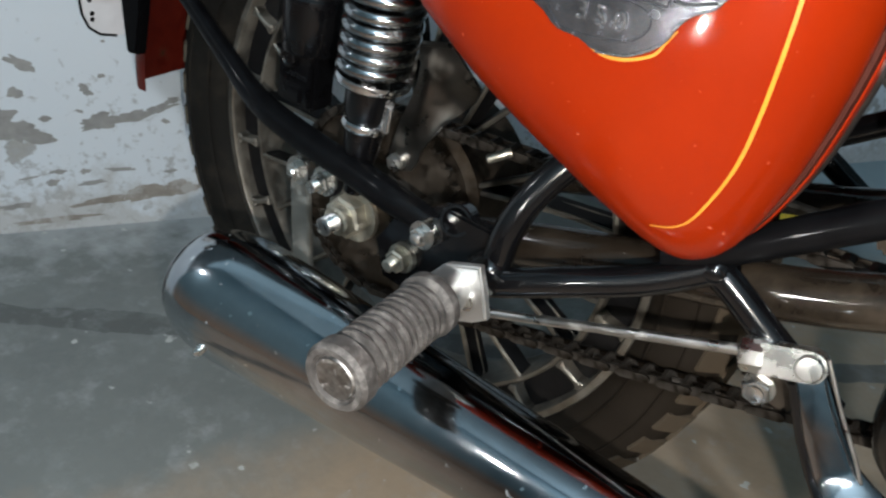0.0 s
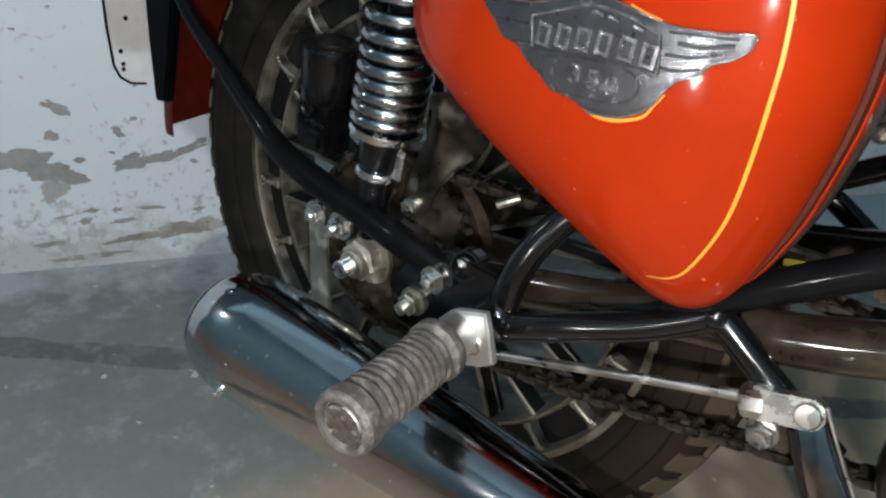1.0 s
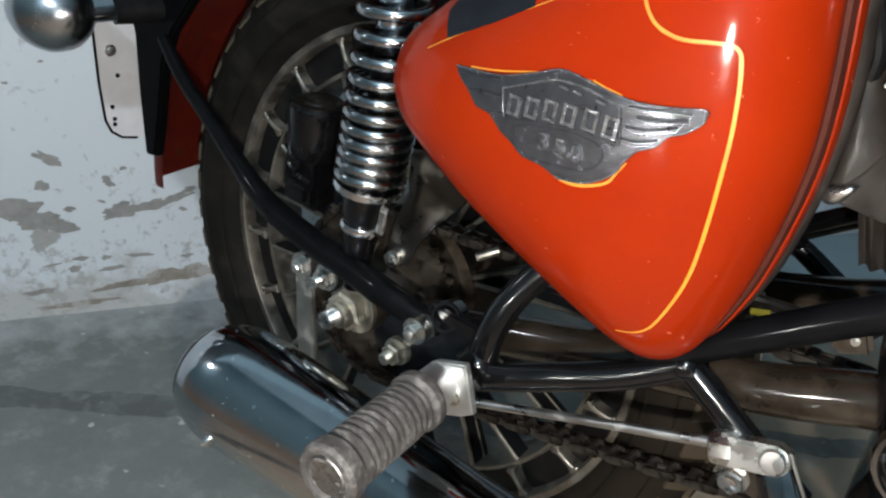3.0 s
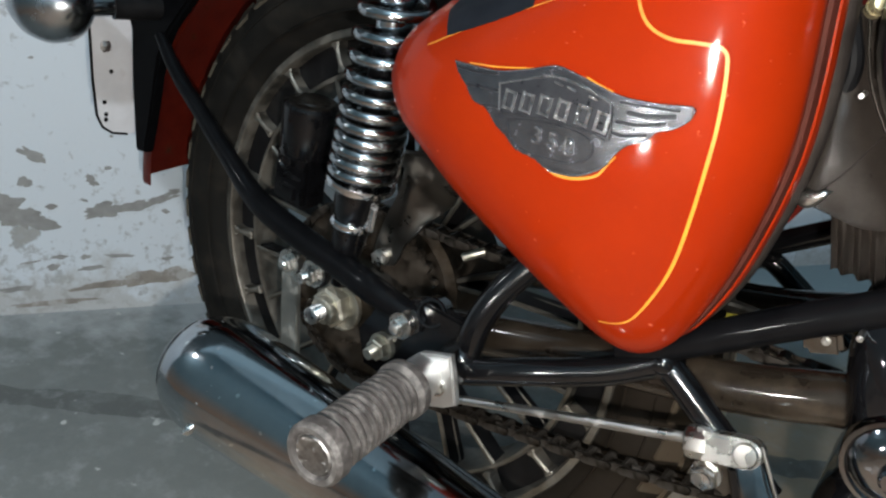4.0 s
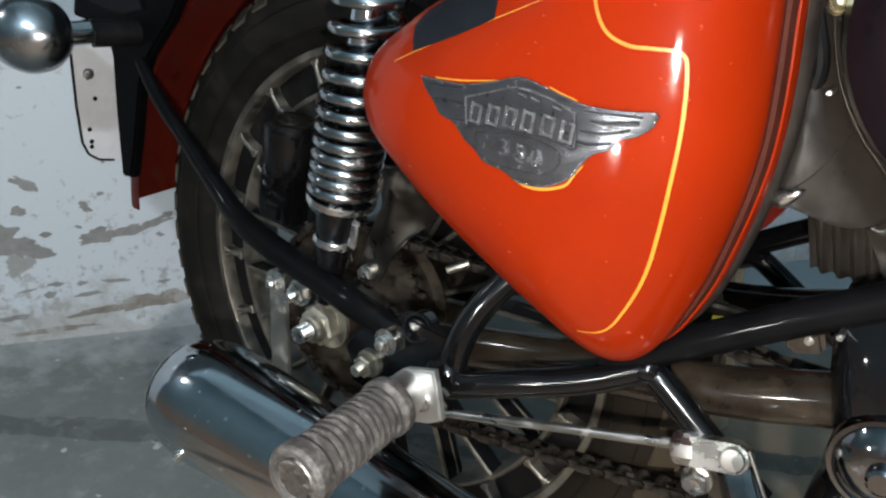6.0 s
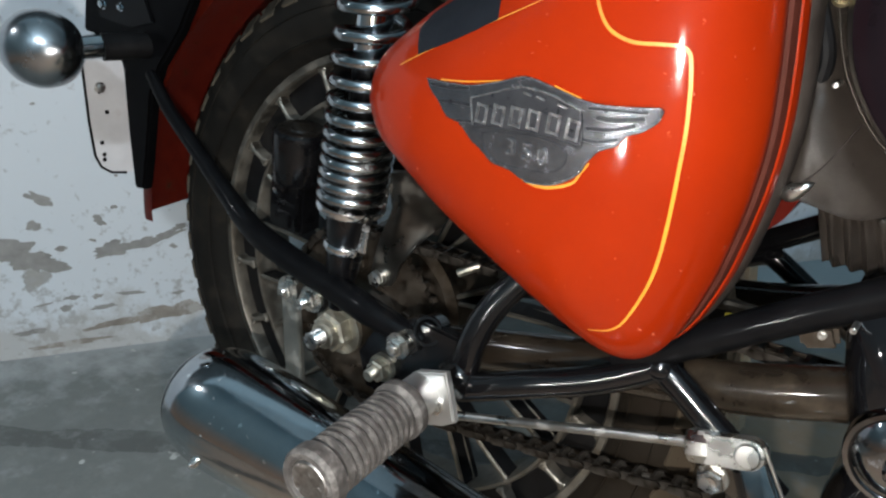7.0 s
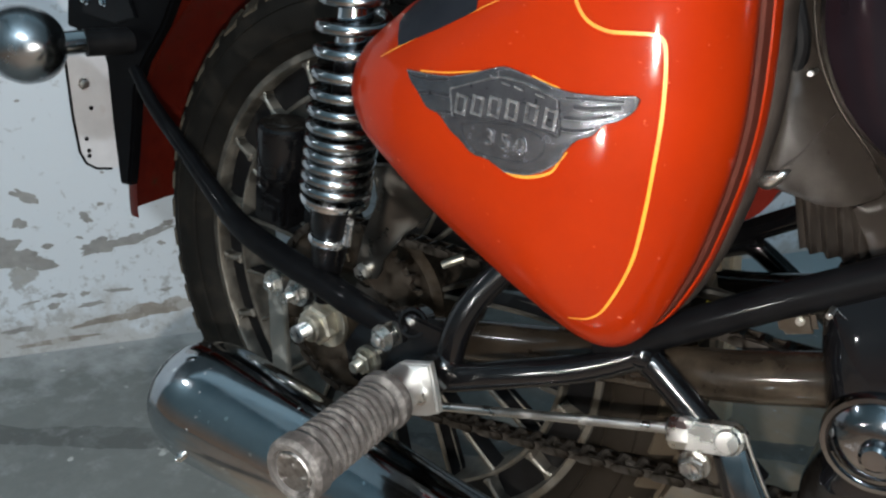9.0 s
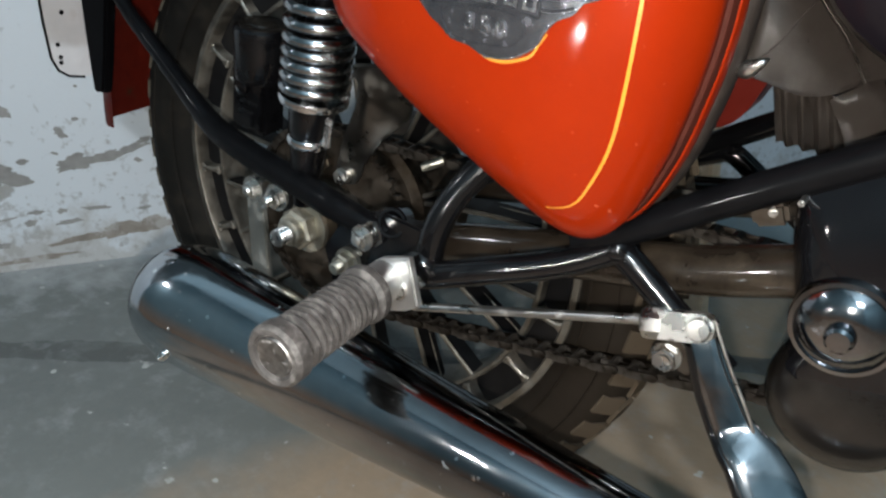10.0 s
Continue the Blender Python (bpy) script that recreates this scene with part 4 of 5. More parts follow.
# silencer: long cone, rounded at the rear
MA, MB = V(-0.0500, -0.222, 0.2897), V(0.40, -0.200, 0.2571)
md = (MB - MA).normalized()
ml = (MB - MA).length
H0, R0, RF, DOME = 0.042, 0.0549, 0.0272, 0.068  # where the domed rear starts, the radii at both ends, the dome's depth


def cone(h):
    return R0 - (R0 - RF) * h / ml


prof = [(H0 - DOME * k / 24, cone(H0 - DOME * k / 24 * 0.3) * (1 - (k / 24) ** 2.4) ** 0.43) for k in range(23, 0, -1)]
cap = [q for q in prof if q[0] < -0.004]
prof = [(cap[-1][0] + 0.002, cap[-1][1] - 0.004)] + [q for q in prof if q[0] >= -0.0045]
cap = [(cap[0][0] + 0.010, 0.0), (cap[0][0] + 0.010, cap[0][1] - 0.004), (cap[0][0], cap[0][1] - 0.002)] + cap + [(cap[-1][0] + 0.001, cap[-1][1] - 0.003)]
prof += [(h, cone(h)) for h in [H0 + (ml - H0) * k / 28 for k in range(29)]] + [(ml + 0.06, RF * 0.90), (ml + 0.3, RF * 0.85)]
bm = bmesh.new()
lathe(bm, MA, md, prof, 72)
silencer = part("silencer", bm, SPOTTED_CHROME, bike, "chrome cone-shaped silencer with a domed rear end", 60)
part("end_cap", lathe(bmesh.new(), MA, md, cap, 72), END_CHROME, silencer, "clouded chrome domed end", 60)
bolt("silencer_screw", V(-0.0035, -0.2714, 0.2709), 0.0026, BRIGHT_ZINC, 0.002, parent=silencer, axis=V(0.035, -0.984, -0.176))
# brake rod and its clevis at the pedal arm
bm = sweep(bmesh.new(), [V(0.150, -0.140, 0.316), V(0.245, -0.138, 0.3475), V(0.342, -0.146, 0.3845)], 0.0034, 12)
rod = part("brake_rod", bm, STEEL, bike, "thin bright steel brake rod")
CL = Matrix.Translation((0.3575, -0.148, 0.3885)) @ Matrix.Rotation(radians(-16), 4, "Y") @ Matrix.Rotation(radians(-17), 4, "X") @ Matrix.Scale(0.87, 4)
bm = bmesh.new()
lathe(bm, (-0.023, 0, 0), (1, 0, 0), [(0, 0.004), (0, 0.0100), (0.0015, 0.0118), (0.004, 0.0124), (0.014, 0.0124), (0.0165, 0.0116), (0.018, 0.0095)], 8)
bm.transform(Matrix.Rotation(radians(22.5), 4, "X"))
plate(bm, [(-0.009, -0.0104), (0.018, -0.0104)] + [(0.021 + 0.0104 * math.cos(radians(a)), 0.0104 * math.sin(radians(a))) for a in range(-84, 85, 14)] + [(0.018, 0.0104), (-0.009, 0.0104)], -0.0106, 0.0085, 0.0022)
bm.transform(CL)
part("clevis", bm, BRIGHT_ZINC, rod, "bright zinc clevis fork")
bm = bmesh.new()
lathe(bm, CL @ V(0.0215, -0.0105, 0), V(0, -0.956, 0.292), [(0, 0.0078), (0.0015, 0.0078), (0.0030, 0.0066), (0.0034, 0)], 20)
part("clevis_pin", bm, BRIGHT_ZINC, rod)
bolt("pedal_stop_bolt", (0.351, -0.120, 0.3465), 0.0095, BRIGHT_ZINC, 0.007, washer=1.1)
bm = bmesh.new()
block(bm, pose(0.358, -0.105, 0.352, 0, 20, 0), (0.035, 0.03, 0.030), 0.004)
part("pedal_stop", bm, GRIME, bike, "grimy steel lug")

bm = sweep(bmesh.new(), [V(0.380, -0.150, 0.402), V(0.392, -0.146, 0.380), V(0.404, -0.140, 0.352), V(0.409, -0.139, 0.345)], 0.0009, 6)
part("spring_wire", bm, GRIME, rod, "thin steel spring wire")

# pedal arm: flat chromed strip running down and forward
def strap(sections, thick):
    """A flat bar with rounded edges through (centre, half width, width direction) sections."""
    bm, rows = bmesh.new(), []
    mids = [Vector(c) for c, _, _ in sections]
    for i, (c, hw, wd) in enumerate(sections):
        d = (mids[min(i + 1, len(mids) - 1)] - mids[max(i - 1, 0)]).normalized()
        wd = Vector(wd)
        wd = (wd - d * wd.dot(d)).normalized()
        nn = d.cross(wd)
        ring = []
        for a, b in ((-1, 0), (-0.97, 0.55), (-0.86, 0.92), (-0.5, 1.08), (0, 1.12), (0.5, 1.08), (0.86, 0.92), (0.97, 0.55), (1, 0), (0.97, -0.55), (0.86, -0.92), (0, -1.0), (-0.86, -0.92), (-0.97, -0.55)):
            ring.append(bm.verts.new(mids[i] + wd * hw * a + nn * thick * b))
        rows.append(ring)
    n = len(rows[0])
    for a, b in zip(rows, rows[1:]):
        for k in range(n):
            bm.faces.new((a[k], a[(k + 1) % n], b[(k + 1) % n], b[k]))
    bm.faces.new(rows[0]), bm.faces.new(rows[-1])
    return bm


PEDAL = [((0.3735, -0.142, 0.391), 0.0080, 26), ((0.3770, -0.146, 0.384), 0.0088, 26), ((0.3930, -0.150, 0.356), 0.0110, 24), ((0.4060, -0.152, 0.337), 0.0122, 24), ((0.4100, -0.153, 0.3335), 0.0130, 28), ((0.4170, -0.158, 0.330), 0.0150, 40), ((0.4260, -0.161, 0.325), 0.0170, 44), ((0.4360, -0.166, 0.316), 0.0185, 40), ((0.4480, -0.172, 0.304), 0.0190, 36), ((0.4620, -0.180, 0.288), 0.0180, 36)]
part("brake_pedal", strap([(c, hw, V(0.765 * math.cos(radians(q)), math.sin(radians(q)), 0.644 * math.cos(radians(q)))) for c, hw, q in PEDAL], 0.0034), PEDAL_CHROME, bike, "scratched smoky chrome flat brake pedal arm", 40)

EDGE = [(Vector(c) - V(0.765 * math.cos(radians(q)), math.sin(radians(q)), 0.644 * math.cos(radians(q))).normalized() * (hw + 0.001) + V(0, 0.003, 0), 0.0042) for c, hw, q in PEDAL[1:]]
part("pedal_edge", sweep(bmesh.new(), [q for q, _ in EDGE], [r for _, r in EDGE], 10), BLACK, bpy.data.objects["brake_pedal"], "black edge of the pedal arm")
part("return_spring", tube([V(0.3815, -0.153, 0.4040), V(0.3975, -0.153, 0.3755), V(0.4130, -0.153, 0.3505), V(0.4235, -0.153, 0.3310)], 0.0012, 8, 6), STEEL, bpy.data.objects["brake_pedal"], "thin return spring wire")

GEAR = [(0.401, 0.494), (0.450, 0.520), (0.520, 0.540), (0.530, 0.440), (0.508, 0.390), (0.494, 0.358), (0.480, 0.327), (0.464, 0.312), (0.448, 0.314), (0.430, 0.329), (0.416, 0.346), (0.413, 0.365), (0.420, 0.395), (0.412, 0.430), (0.404, 0.462)]
# engine side: black cover with a chrome cap, and the plate it sits on
bm, rings = bmesh.new(), []
rim = [(q.x, q.z) for q in spline([V(x, 0, z) for x, z in GEAR + GEAR[:1]], 5)[:-1]]
for k, y in ((0.96, -0.030), (1.0, -0.040), (1.0, -0.112)) + tuple((k, -0.112 - 0.030 * (1 - k ** 3) ** 0.6) for k in (0.995, 0.985, 0.965, 0.93, 0.88, 0.80, 0.70, 0.58, 0.44, 0.28, 0.12)):
    rings.append([bm.verts.new((0.458 + k * (x - 0.458), y, 0.410 + k * (z - 0.410))) for x, z in rim])
for a, b in zip(rings, rings[1:]):
    for k in range(len(rim)):
        bm.faces.new((a[k], a[(k + 1) % len(rim)], b[(k + 1) % len(rim)], b[k]))
bm.faces.new(rings[0]), bm.faces.new(rings[-1])
gearbox = part("gearbox_cover", bm, CAST_BLACK, bike, "black enamelled dusty gearbox cover")
bm = bmesh.new()
lathe(bm, (0.461, -0.117, 0.362), OUT, [(0, 0.0475), (0.006, 0.0468), (0.013, 0.0435), (0.019, 0.037), (0.0235, 0.027), (0.026, 0.014), (0.0265, 0)], 48)
part("clutch_dome", bm, DUSTY_ENAMEL, gearbox, "rounded black clutch housing")
bm = bmesh.new()
lathe(bm, (0.4475, -0.137, 0.4205), OUT, [(0, 0.0300), (0.006, 0.0300), (0.009, 0.0288), (0.0095, 0.0262), (0.0085, 0.0255), (0.0125, 0.0215), (0.0155, 0.0160), (0.0170, 0.0105), (0.0170, 0.0085), (0.0225, 0.0078), (0.0240, 0.0060), (0.0245, 0.0)], 48)
part("chrome_cap", bm, DARK_CHROME, gearbox, "chrome round cap with a centre boss")
bolt("cover_bolt", (0.408, -0.138, 0.484), 0.0012, ZINC, 0.001, parent=gearbox)

# side cover: back shell, groove coloured as shaded red, domed front with badge, stripe and decal
CX, CZ = 0.240, 0.560
OUTLINE = [(0.139, 0.624), (0.103, 0.595), (0.092, 0.571), (0.094, 0.556), (0.103, 0.540), (0.127, 0.521), (0.159, 0.499), (0.204, 0.474), (0.248, 0.452), (0.283, 0.438), (0.304, 0.4395), (0.321, 0.456), (0.334, 0.487), (0.342, 0.516), (0.349, 0.555), (0.351, 0.590), (0.3475, 0.640), (0.340, 0.688), (0.315, 0.712), (0.270, 0.708), (0.225, 0.682), (0.185, 0.653)]
# the back shell stands a little proud of the front along its leading edge
BACK = [(x + 0.0050 * min(max((x - 0.300) / 0.03, 0), 1), z) for x, z in OUTLINE]


def polar_of(outline):
    line = spline([V(x, 0, z) for x, z in outline + outline[:1]], 6)[:-1]
    table = sorted((math.atan2(q.z - CZ, q.x - CX), math.hypot(q.x - CX, q.z - CZ)) for q in line)
    return [p[0] for p in table], [p[1] for p in table]


FRONT_EDGE, BACK_EDGE = polar_of(OUTLINE), polar_of(BACK)


def reach(a, edge=FRONT_EDGE):
    return float(np.interp(a, edge[0], edge[1], period=2 * math.pi))


def dome(x, z):
    """The front's y over a place."""
    a = math.atan2(z - CZ, x - CX)
    s = min(math.hypot(x - CX, z - CZ) / reach(a), 1.0)
    p = 3.2 + 1.8 * max(0.0, math.cos(a - 0.3)) ** 2  # fuller towards the leading edge
    return -0.168 - 0.045 * (1 - s ** p) ** 0.75


def shell(name, mat, levels, parent, label, edge=FRONT_EDGE):
    """Rings of the outline at (scale, y or None for the dome)."""
    bm, n, rings = bmesh.new(), 144, []
    for s, y in levels:
        ring = []
        for k in range(n):
            a = 2 * math.pi * k / n
            r = reach(a, edge)
            x, z = CX + (s * r) * math.cos(a), CZ + (s * r) * math.sin(a)
            ring.append(bm.verts.new((x, dome(x, z) if y is None else y, z)))
        rings.append(ring)
    for a, b in zip(rings, rings[1:]):
        for k in range(n):
            bm.faces.new((a[k], a[(k + 1) % n], b[(k + 1) % n], b[k]))
    bm.faces.new(rings[0])
    bm.faces.new(rings[-1])
    return part(name, bm, mat, parent, label, 50)


cover = shell("side_cover", RED, [(0.985, -0.158), (1.0, -0.160), (1.0, -0.166)] + [(s, None) for s in (0.9995, 0.998, 0.995, 0.99, 0.982, 0.972, 0.96, 0.945, 0.925, 0.90, 0.87, 0.83, 0.78, 0.7, 0.6, 0.5, 0.4, 0.3, 0.2, 0.1, 0.02)], bike, "glossy red teardrop side cover with yellow pinstripe")
shell("shaded_groove", SHADED_GROOVE, [(0.940, -0.140), (0.982, -0.142), (0.982, -0.156), (0.975, -0.1585)], cover, "groove behind the front, coloured as shaded red", BACK_EDGE)
shell("back_shell", RED, [(0.90, -0.108), (0.975, -0.128), (0.995, -0.134), (1.0, -0.137), (1.0, -0.144), (0.992, -0.148)], cover, "red back shell", BACK_EDGE)
shell("edge_rubber", EDGING, [(0.90, -0.085), (0.985, -0.098), (1.008, -0.106), (1.014, -0.113), (1.008, -0.122), (0.985, -0.128), (0.96, -0.129)], cover, "dusty dark rubber edging behind the shell", BACK_EDGE)


def ribbon(name, line, width, mat, parent, label="", lift=0.0006):
    """A painted line lying on the cover's dome."""
    bm, rows = bmesh.new(), []
    line = spline([V(x, 0, z) for x, z in line], 8)
    for i, q in enumerate(line):
        d = (line[min(i + 1, len(line) - 1)] - line[max(i - 1, 0)]).normalized()
        s = V(-d.z, 0, d.x) * width / 2 * min(1.0, 0.45 + 0.02 * (len(line) - i))
        rows.append([bm.verts.new((p.x, dome(p.x, p.z) - lift, p.z)) for p in (q - s, q, q + s)])
    for a, b in zip(rows, rows[1:]):
        bm.faces.new((a[0], a[1], b[1], b[0])), bm.faces.new((a[1], a[2], b[2], b[1]))
    return part(name, bm, mat, parent, label)


ribbon("pinstripe", [(0.2630, 0.6900), (0.2670, 0.6620), (0.2720, 0.6440), (0.2800, 0.6320), (0.2920, 0.6270), (0.3050, 0.6270), (0.3140, 0.6270), (0.3180, 0.6250), (0.3200, 0.6200), (0.3220, 0.6050), (0.3230, 0.5810), (0.3210, 0.5420), (0.3160, 0.5080), (0.3050, 0.4790), (0.2960, 0.4680), (0.2830, 0.4640)], 0.0017, YELLOW, cover, "yellow pinstripe")
ribbon("pinstripe", [(0.1390, 0.5950), (0.1590, 0.6050), (0.1870, 0.6180), (0.2120, 0.6290), (0.2320, 0.6380), (0.2450, 0.6440)], 0.0007, YELLOW, cover, "thin yellow pinstripe")


def draped(name, outline, lift, thick, mat, parent, label="", fine=0.006):
    """A flat shape cut out, laid on the dome and given thickness."""
    bm = bmesh.new()
    vs = [bm.verts.new((x, 0, z)) for x, z in outline]
    bm.faces.new(vs)
    lo, hi = V(min(v.co.x for v in vs), 0, min(v.co.z for v in vs)), V(max(v.co.x for v in vs), 0, max(v.co.z for v in vs))
    for axis, a, b in ((V(1, 0, 0), lo.x, hi.x), (V(0, 0, 1), lo.z, hi.z)):
        k = a + fine
        while k < b:
            bmesh.ops.bisect_plane(bm, geom=bm.verts[:] + bm.edges[:] + bm.faces[:], plane_co=axis * k, plane_no=axis)
            k += fine
    bmesh.ops.triangulate(bm, faces=bm.faces[:])
    made = bmesh.ops.extrude_face_region(bm, geom=bm.faces[:])
    top = {v for v in made["geom"] if isinstance(v, bmesh.types.BMVert)}
    for v in bm.verts:
        v.co.y = dome(v.co.x, v.co.z) - lift - (thick if v in top else 0)
    return part(name, bm, mat, parent, label, 30)


draped("decal", [(0.1540, 0.6030), (0.1440, 0.6160), (0.1500, 0.6260), (0.1780, 0.6420), (0.2060, 0.6560), (0.2120, 0.6290), (0.1870, 0.6170)], 0.0003, 0.0004, DECAL, cover, "dark blue-black rectangular decal")

# winged metal badge: base, feather ridges, centre panel and raised plain bars
BASE = [(0.1690, 0.5920), (0.2000, 0.5930), (0.2210, 0.5980), (0.2330, 0.6020), (0.2410, 0.6030), (0.2560, 0.6000), (0.2740, 0.5960), (0.2920, 0.5960), (0.3110, 0.5980), (0.3110, 0.5920), (0.3040, 0.5860), (0.2970, 0.5830), (0.2920, 0.5770), (0.2840, 0.5730), (0.2780, 0.5660), (0.2750, 0.5600), (0.2680, 0.5540), (0.2570, 0.5490), (0.2430, 0.5480), (0.2330, 0.5520), (0.2210, 0.5540), (0.2130, 0.5600), (0.2060, 0.5640), (0.1970, 0.5720), (0.1880, 0.5740), (0.1810, 0.5810), (0.1730, 0.5870)]
badge = draped("badge", [(q.x, q.z) for q in spline([V(x, 0, z) for x, z in BASE + BASE[:1]], 3)[:-1]], 0.0, 0.0022, BADGE, cover, "tarnished grey winged metal badge")
ribbon("badge_outline", [(0.1790, 0.5930), (0.2000, 0.5950), (0.2230, 0.5990)], 0.0012, YELLOW, cover, "yellow painted edge", 0.0007)
ribbon("badge_outline", [(0.2550, 0.6010), (0.2620, 0.5990), (0.2710, 0.5970)], 0.0012, YELLOW, cover, "yellow painted edge", 0.0007)
ribbon("badge_outline", [(0.2350, 0.5520), (0.2450, 0.5470), (0.2570, 0.5470), (0.2700, 0.5520), (0.2750, 0.5590), (0.2790, 0.5650)], 0.0017, YELLOW, cover, "yellow painted edge", 0.0007)


def ridge(name, line, r, mat=BADGE, n=5):
    q = spline([V(x, 0, z) for x, z in line], n)
    bm = sweep(bmesh.new(), [V(p.x, dome(p.x, p.z) - 0.0022, p.z) for p in q], r, 6)
    return part(name, bm, mat, badge)


# feather grooves in the wings drawn dark; upper panel edges and rims bright as highlights
for line, r in (([(0.1730, 0.5900), (0.1880, 0.5900), (0.2020, 0.5920)], 0.0008), ([(0.1820, 0.5820), (0.1940, 0.5830), (0.2040, 0.5830)], 0.0009), ([(0.1940, 0.5730), (0.2010, 0.5740), (0.2060, 0.5740)], 0.0007), ([(0.2760, 0.5930), (0.2890, 0.5940), (0.3060, 0.5950)], 0.0007), ([(0.2810, 0.5890), (0.2900, 0.5890), (0.3050, 0.5920)], 0.0013), ([(0.2760, 0.5830), (0.2880, 0.5840), (0.3010, 0.5880)], 0.0009), ([(0.2750, 0.5770), (0.2820, 0.5770), (0.2930, 0.5800)], 0.0008)):
    ridge("feather", line, r, GROOVE)
PANEL = [(0.2040, 0.5870), (0.2210, 0.5930), (0.2370, 0.5980), (0.2560, 0.5960), (0.2720, 0.5910), (0.2740, 0.5730), (0.2640, 0.5740), (0.2500, 0.5750), (0.2290, 0.5740), (0.2070, 0.5720)]
ridge("panel_edge", PANEL[:5], 0.0007, RAISED, 3)
ridge("panel_edge", PANEL[4:], 0.0007, BADGE, 3)
ridge("panel_edge", PANEL[-1:] + PANEL[:1], 0.0006, RAISED, 1)
LOWER = [(0.2130, 0.5690), (0.2290, 0.5720), (0.2500, 0.5730), (0.2640, 0.5700), (0.2660, 0.5630), (0.2580, 0.5560), (0.2420, 0.5540), (0.2240, 0.5550), (0.2160, 0.5610)]
ridge("panel_edge", LOWER + LOWER[:1], 0.0006, BADGE, 3)
ridge("badge_rim", BASE[8:19], 0.0008, RAISED)
ridge("badge_rim", BASE[:9], 0.0005, RAISED)
draped("panel", [(x * 0.97 + 0.0072, z * 0.95 + 0.0293) for x, z in PANEL], 0.0021, 0.0003, GROOVE, badge, "dark recessed panel")


def raised_bar(x, z, w, h, lean=0.0):
    c, s = math.cos(lean), math.sin(lean)
    q = [(x + c * a - s * b, z + s * a + c * b) for a, b in ((-w / 2, -h / 2), (w / 2, -h / 2), (w / 2, h / 2), (-w / 2, h / 2))]
    return draped("raised_bar", q, 0.0020, 0.0016, RAISED, badge, fine=0.02)


def raised_frame(x, z, w, h, t=0.0020):
    """A plain hollow block standing for one raised sign."""
    for dx in (-(w - t) / 2, (w - t) / 2):
        raised_bar(x + dx, z - 0.1 * dx, t, h, -0.10)
    for dz in (-(h - t) / 2, (h - t) / 2):
        raised_bar(x + 0.1 * dz, z + dz, w - 1.9 * t, t * 0.8, -0.10)


for k, (x, z) in enumerate([(0.2130, 0.5800), (0.2240, 0.5810), (0.2350, 0.5820), (0.2460, 0.5820), (0.2580, 0.5820), (0.2690, 0.5810)]):
    raised_frame(x, z, 0.0078, 0.0112)
for k, digit in enumerate("350"):
    curve = bpy.data.curves.new("numeral", "FONT")
    curve.body, curve.size, curve.align_x, curve.align_y, curve.extrude = digit, 0.0132, "CENTER", "CENTER", 0.0009
    typed = new("typed", curve)
    bpy.context.view_layer.update()
    flat = bpy.data.meshes.new_from_object(typed.evaluated_get(bpy.context.evaluated_depsgraph_get()))
    bpy.data.objects.remove(typed)
    bm = bmesh.new()
    bm.from_mesh(flat)
    bpy.data.meshes.remove(flat)
    bmesh.ops.remove_doubles(bm, verts=bm.verts[:], dist=1e-6)
    for v in bm.verts:
        x, z = 0.2430 + 0.0098 * (k - 1) + v.co.x, 0.5640 + v.co.y - 0.08 * (0.0098 * (k - 1) + v.co.x)
        v.co = V(x, dome(x, z) - 0.0028 - v.co.z, z)
    part("numeral", bm, RAISED, badge, "", 30)
# short bright bars put in for the glints along the panel's top
for x, z in [(0.2410, 0.5950), (0.2490, 0.5940), (0.2620, 0.5920)]:
    raised_bar(x, z, 0.0055, 0.0012, -0.20)
# lock in the cover's upper part
bm = bmesh.new()
lathe(bm, (0.300, dome(0.300, 0.668) + 0.004, 0.668), OUT, [(0, 0.011), (0.006, 0.011), (0.007, 0.0095), (0.005, 0.008), (0.005, 0.0)], 28)
part("lock", bm, DIRTY_CHROME, cover, "round chrome lock")

# rear mudguard: an arched channel over the tyre, ending behind it
bm = bmesh.new()
rows = []
for k in range(49):
    a = radians(40 + 138 * k / 48)
    row = []
    for y, r in ((-0.073, 0.338), (-0.074, 0.350), (-0.068, 0.362), (-0.050, 0.371), (0, 0.376), (0.050, 0.371), (0.068, 0.362), (0.074, 0.350), (0.073, 0.338)):
        row.append(bm.verts.new((AX + r * math.cos(a), y, AZ + r * math.sin(a))))
    rows.append(row)
for a, b in zip(rows, rows[1:]):
    for i in range(len(a) - 1):
        bm.faces.new((a[i], a[i + 1], b[i + 1], b[i]))
bmesh.ops.solidify(bm, geom=bm.faces[:], thickness=0.0022)
mudguard = part("rear_mudguard", bm, DULL_RED, bike, "dusty dark red rear mudguard", 50)

# indicator: chrome bullet body on a black stem
IC = V(-0.314, -0.184, 0.5505)
bm = bmesh.new()
lathe(bm, IC, V(1, 0.0, 0.05), [(-0.044, 0.0), (-0.043, 0.012), (-0.038, 0.023), (-0.027, 0.032), (-0.012, 0.0368), (0.0, 0.0375), (0.012, 0.035), (0.024, 0.028), (0.034, 0.017), (0.040, 0.006), (0.041, 0)], 40)
indicator = part("indicator", bm, HAZED_CHROME, bike, "round chrome indicator on a black stem")
bm = bmesh.new()
lathe(bm, IC + V(0.012, 0.020, 0), V(0.25, 1, 0.05), [(0.0, 0.012), (0.028, 0.012), (0.030, 0.010)], 24)
part("collar", bm, CHROME, indicator, "chrome collar")
bm = sweep(bmesh.new(), [IC + V(0.020, 0.048, 0.000), IC + V(0.034, 0.095, 0.000)], 0.0135, 20)
part("stem", bm, MATT_BLACK, indicator, "black rubber stem")

